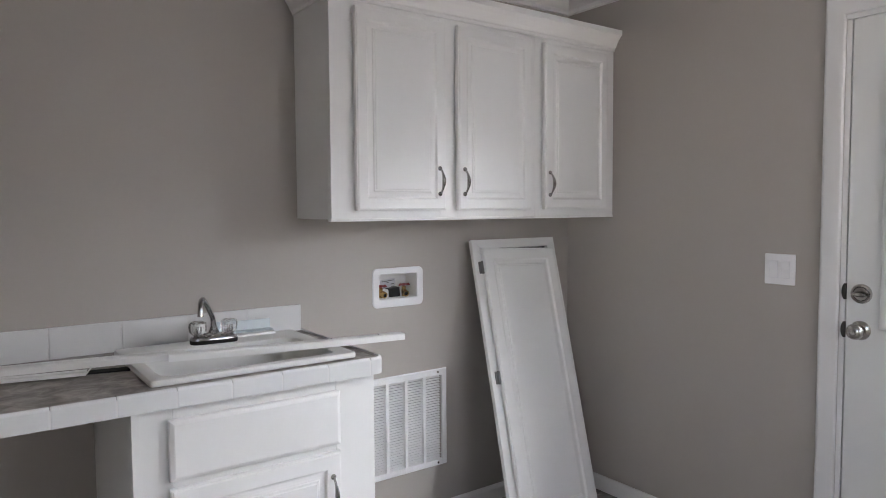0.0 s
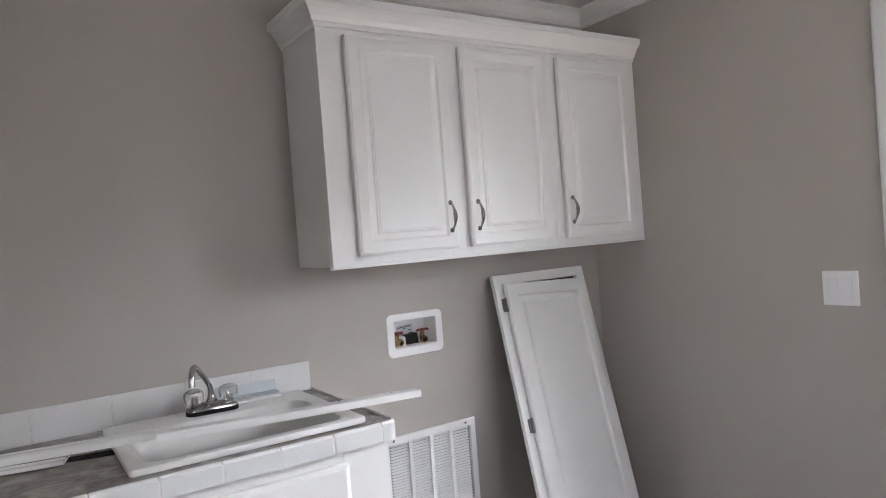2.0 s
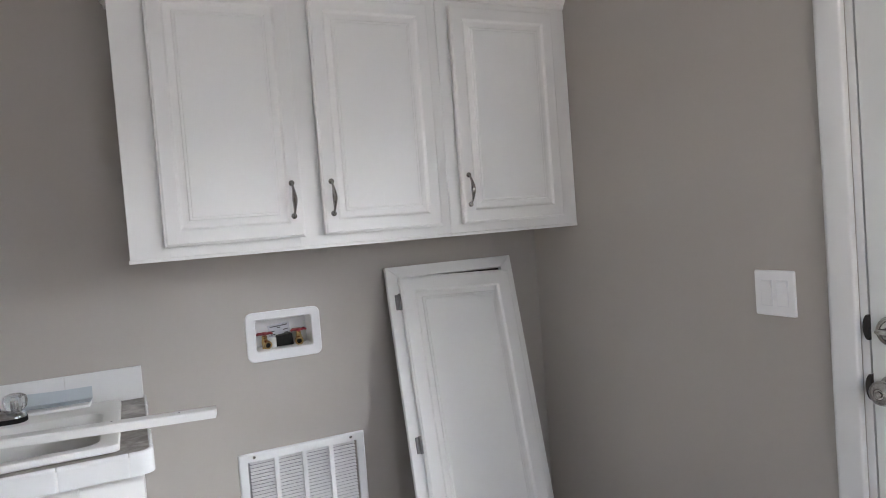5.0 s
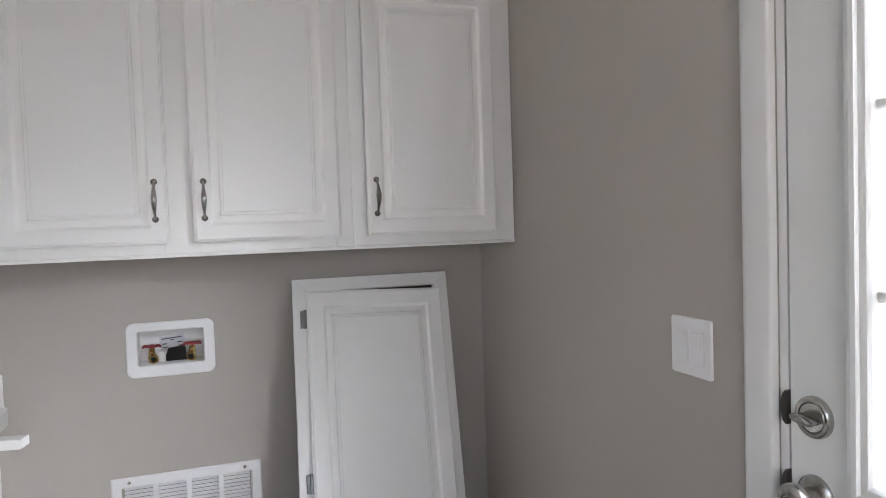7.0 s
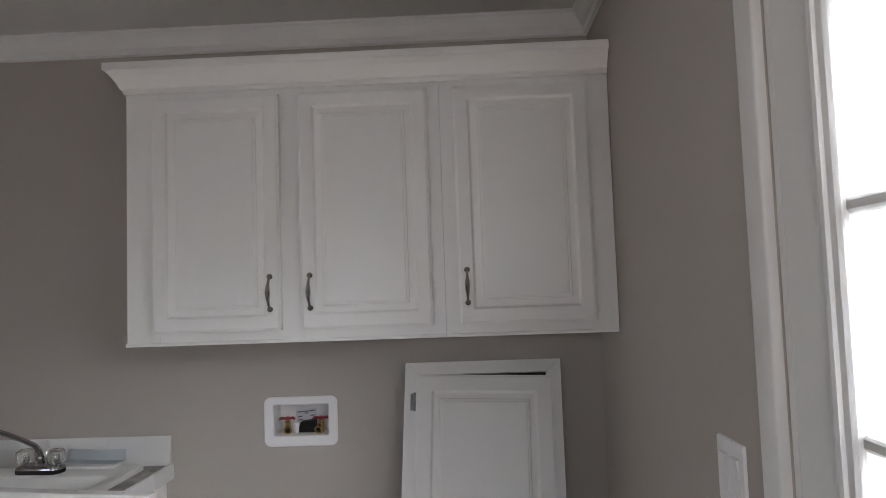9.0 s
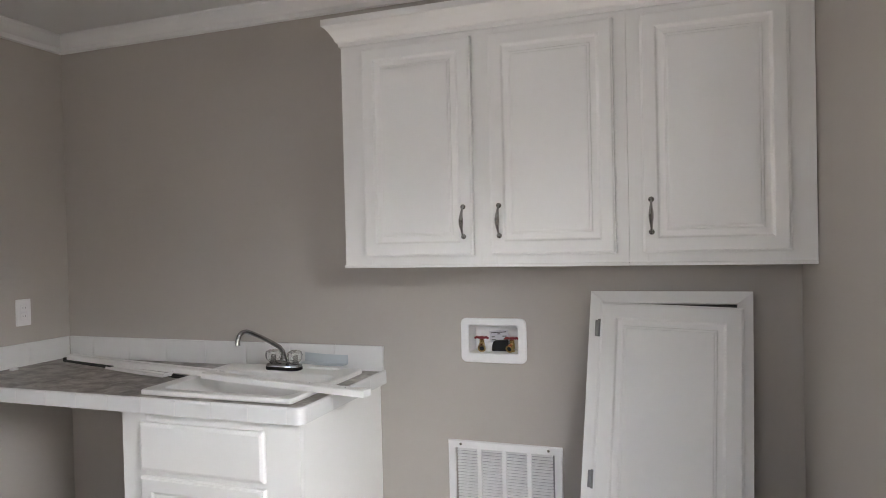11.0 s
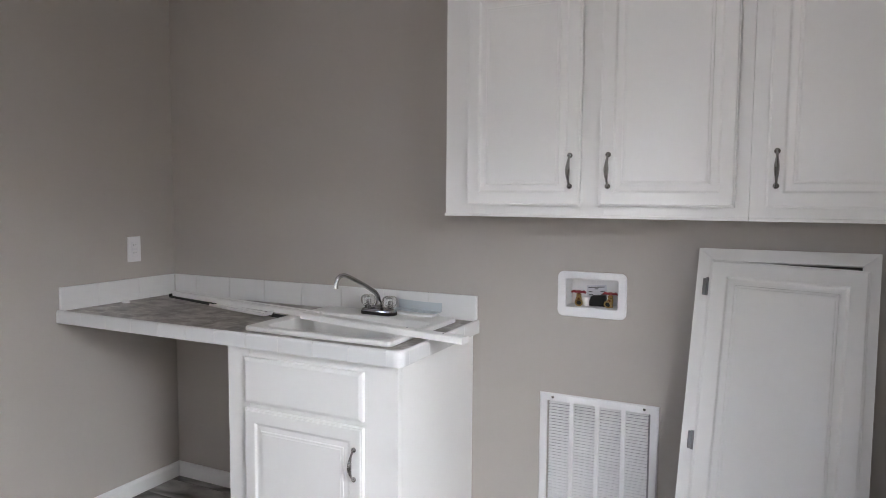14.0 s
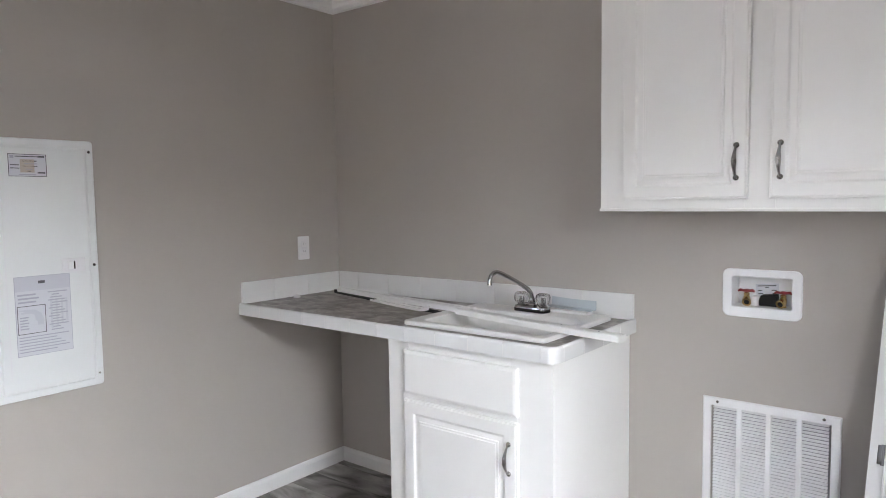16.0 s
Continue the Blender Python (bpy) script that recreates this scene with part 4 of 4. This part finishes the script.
# ---- electrical panel ----
def breaker_panel():
    y1, z0, z1 = -1.240, 0.712, 1.634
    y0 = y1 - 0.375
    th = thing("electrical_panel", XL, (y0 + y1) / 2, z0, "white steel electrical panel with paper labels", "electrical panel")
    inv = th.matrix_basis.inverted()

    def ring(i, d, r=0.012):
        return [(XL + d, (y0 + y1) / 2 + a, (z0 + z1) / 2 + b) for a, b in rounded(y1 - y0 - 2 * i, z1 - z0 - 2 * i, r, 4)]

    def p(name, bm, mat, parent=th, lab="", smooth=False):
        bm.transform(inv)
        return part(name, bm, mat, parent, lab, smooth)

    p("cover", loft(bmesh.new(), [ring(0, 0.0005), ring(0, 0.006), ring(0.003, 0.011), ring(0.026, 0.013), ring(0.028, 0.010), ring(0.032, 0.010)]), ENAMEL, lab="white enamelled cover")
    lid = p("lid", loft(bmesh.new(), [ring(0.033, 0.0095, 0.004), ring(0.033, 0.0135, 0.004), ring(0.036, 0.015, 0.004)]), ENAMEL, lab="flat hinged lid")
    fx = XL + 0.0152
    p("lid_seam", solid(fx - 0.001, fx + 0.0006, -1.556, -1.553, z0 + 0.08, z1 - 0.08), BOXIN, lid)
    latch = p("latch", solid(fx - 0.001, fx + 0.003, -1.372, -1.292, 1.153, 1.203, bevel=0.002), BOXIN, lid, "grey lid latch")
    p("latch_tab", solid(fx + 0.002, fx + 0.0065, -1.352, -1.334, 1.164, 1.192, bevel=0.0015), PLASTIC, lid)
    p("latch_slot", solid(fx + 0.002, fx + 0.0036, -1.3325, -1.3275, 1.164, 1.192), BLACK, lid)
    for y, z in ((y1 - 0.017, z1 - 0.04), (y1 - 0.017, 1.172), (y0 + 0.017, z1 - 0.04), (y0 + 0.017, 1.172)):
        p("screw", tube_exact(bmesh.new(), Vector((XL + 0.011, y, z)), Vector((1, 0, 0)), [(0, 0.0055), (0.002, 0.0055), (0.003, 0.003)], 12), STRIKE)
    p("screw", tube_exact(bmesh.new(), Vector((XL + 0.011, y1 - 0.017, z0 + 0.045)), Vector((1, 0, 0)), [(0, 0.004), (0.002, 0.004), (0.003, 0.002)], 12), NICKEL)
    # rating label
    s1 = p("rating_label", solid(fx, fx + 0.0006, -1.528, -1.406, 1.500, 1.578), PAPER, lid, "small printed rating label")
    for ya, yb, za, zb, mt in ((-1.528, -1.406, 1.576, 1.578, INK), (-1.528, -1.406, 1.500, 1.502, INK), (-1.528, -1.526, 1.502, 1.576, INK), (-1.408, -1.406, 1.502, 1.576, INK),
                               (-1.491, -1.446, 1.514, 1.560, PAPERTAN), (-1.484, -1.438, 1.552, 1.556, INK), (-1.478, -1.436, 1.543, 1.546, FAINTINK), (-1.482, -1.436, 1.534, 1.537, INK), (-1.474, -1.452, 1.524, 1.527, FAINTINK), (-1.469, -1.458, 1.517, 1.520, INK), (-1.522, -1.494, 1.538, 1.541, INK), (-1.522, -1.494, 1.527, 1.530, INK),
                               (-1.436, -1.412, 1.511, 1.516, INK), (-1.506, -1.436, 1.568, 1.571, INK), (-1.434, -1.412, 1.567, 1.573, INK), (-1.522, -1.510, 1.563, 1.573, FAINTINK),
                               (-1.496, -1.441, 1.505, 1.508, FAINTINK)):
        p("print_line", solid(fx + 0.0004, fx + 0.0011, ya, yb, za, zb), mt, s1)
    # circuit sheet
    s2 = p("circuit_sheet", solid(fx, fx + 0.0006, -1.533, -1.349, 0.868, 1.150), PAPER, lid, "printed circuit directory sheet")
    p("print_block", solid(fx + 0.0004, fx + 0.0010, -1.533, -1.349, 1.098, 1.150), PAPERGREY, s2)
    for ya, yb, za, zb in ((-1.528, -1.436, 1.044, 1.046), (-1.528, -1.436, 0.946, 0.948), (-1.528, -1.526, 0.946, 1.046), (-1.438, -1.436, 0.946, 1.046),
                           (-1.464, -1.446, 0.975, 0.990), (-1.516, -1.486, 1.018, 1.024), (-1.456, -1.448, 0.990, 1.005), (-1.468, -1.456, 1.005, 1.012)):
        p("print_line", solid(fx + 0.0004, fx + 0.0012, ya, yb, za, zb), INK if yb - ya > 0.05 or zb - za > 0.05 else PAPERGREY, s2)
    for ya, yb, za, zb in ((-1.533, -1.349, 0.868, 0.8695), (-1.533, -1.349, 1.1485, 1.15), (-1.533, -1.5315, 0.8695, 1.1485), (-1.3505, -1.349, 0.8695, 1.1485)):
        p("print_border", solid(fx + 0.0004, fx + 0.0013, ya, yb, za, zb), FAINTINK, s2)
    arm = [(-1.524, 1.031), (-1.500, 1.034), (-1.470, 1.030), (-1.450, 1.016), (-1.442, 0.990), (-1.446, 0.974), (-1.457, 0.980), (-1.470, 0.994), (-1.473, 1.012), (-1.496, 1.022)]
    p("print_shape", loft(bmesh.new(), [[(x, y, z) for y, z in arm] for x in (fx + 0.0004, fx + 0.0013)]), PAPERGREY, s2)
    for y in (-1.420, -1.402, -1.384, -1.368):
        p("print_column", solid(fx + 0.0004, fx + 0.0009, y, y + 0.007, 0.955 + 0.4 * (y + 1.42), 1.062), PAPERGREY, s2)
    p("print_mark", solid(fx + 0.0008, fx + 0.0014, -1.456, -1.434, 1.122, 1.132), INK, s2)
    for i in range(15):
        z = 1.088 - i * 0.0098
        p("print_line", solid(fx + 0.0004, fx + 0.0010, -1.426 + 0.006 * ((i * 5) % 3), -1.361 - 0.009 * ((i * 7) % 4), z - 0.002, z + 0.002), FAINTINK, s2)
    for i in range(3):
        z = 1.085 - i * 0.013
        p("print_line", solid(fx + 0.0004, fx + 0.0010, -1.524, -1.466 + 0.01 * (i % 2), z - 0.003, z + 0.003), FAINTINK, s2)
    for i in range(6):
        z = 0.935 - i * 0.0105
        p("print_line", solid(fx + 0.0004, fx + 0.0010, -1.526, -1.361 - 0.014 * ((i * 3) % 4), z - 0.0018, z + 0.0018), FAINTINK, s2)
    for i in range(5):
        z = 0.965 + i * 0.010
        p("print_line", solid(fx + 0.0004, fx + 0.0010, -1.520, -1.492 - 0.003 * (i % 2), z - 0.0022, z + 0.0022), FAINTINK, s2)


breaker_panel()


# ---- floor planks ----
plank_mesh = None
PW, PL = 0.152, 1.22
rowi, y = 0, YF
while y < -0.001:
    wid = min(PW, -y)
    x = XL - ((rowi * 0.43) % 1.0) * PL
    while x < 0:
        a, b = max(x, XL), min(x + PL, 0.0)
        if b - a > 0.02:
            whole = abs(b - a - PL) < 1e-6 and abs(wid - PW) < 1e-6
            if whole and plank_mesh is not None:
                ob = place(plank_mesh, floor)
                ob.location = (a, y, FL)
            else:
                ob = part("plank", solid(0.0006, b - a - 0.0006, 0.0006, wid - 0.0006, -0.007, 0.0, bevel=0.001, segments=1), PLANK, floor)
                ob.location = (a, y, FL)
                if whole:
                    plank_mesh = ob
        x += PL
    y += PW
    rowi += 1
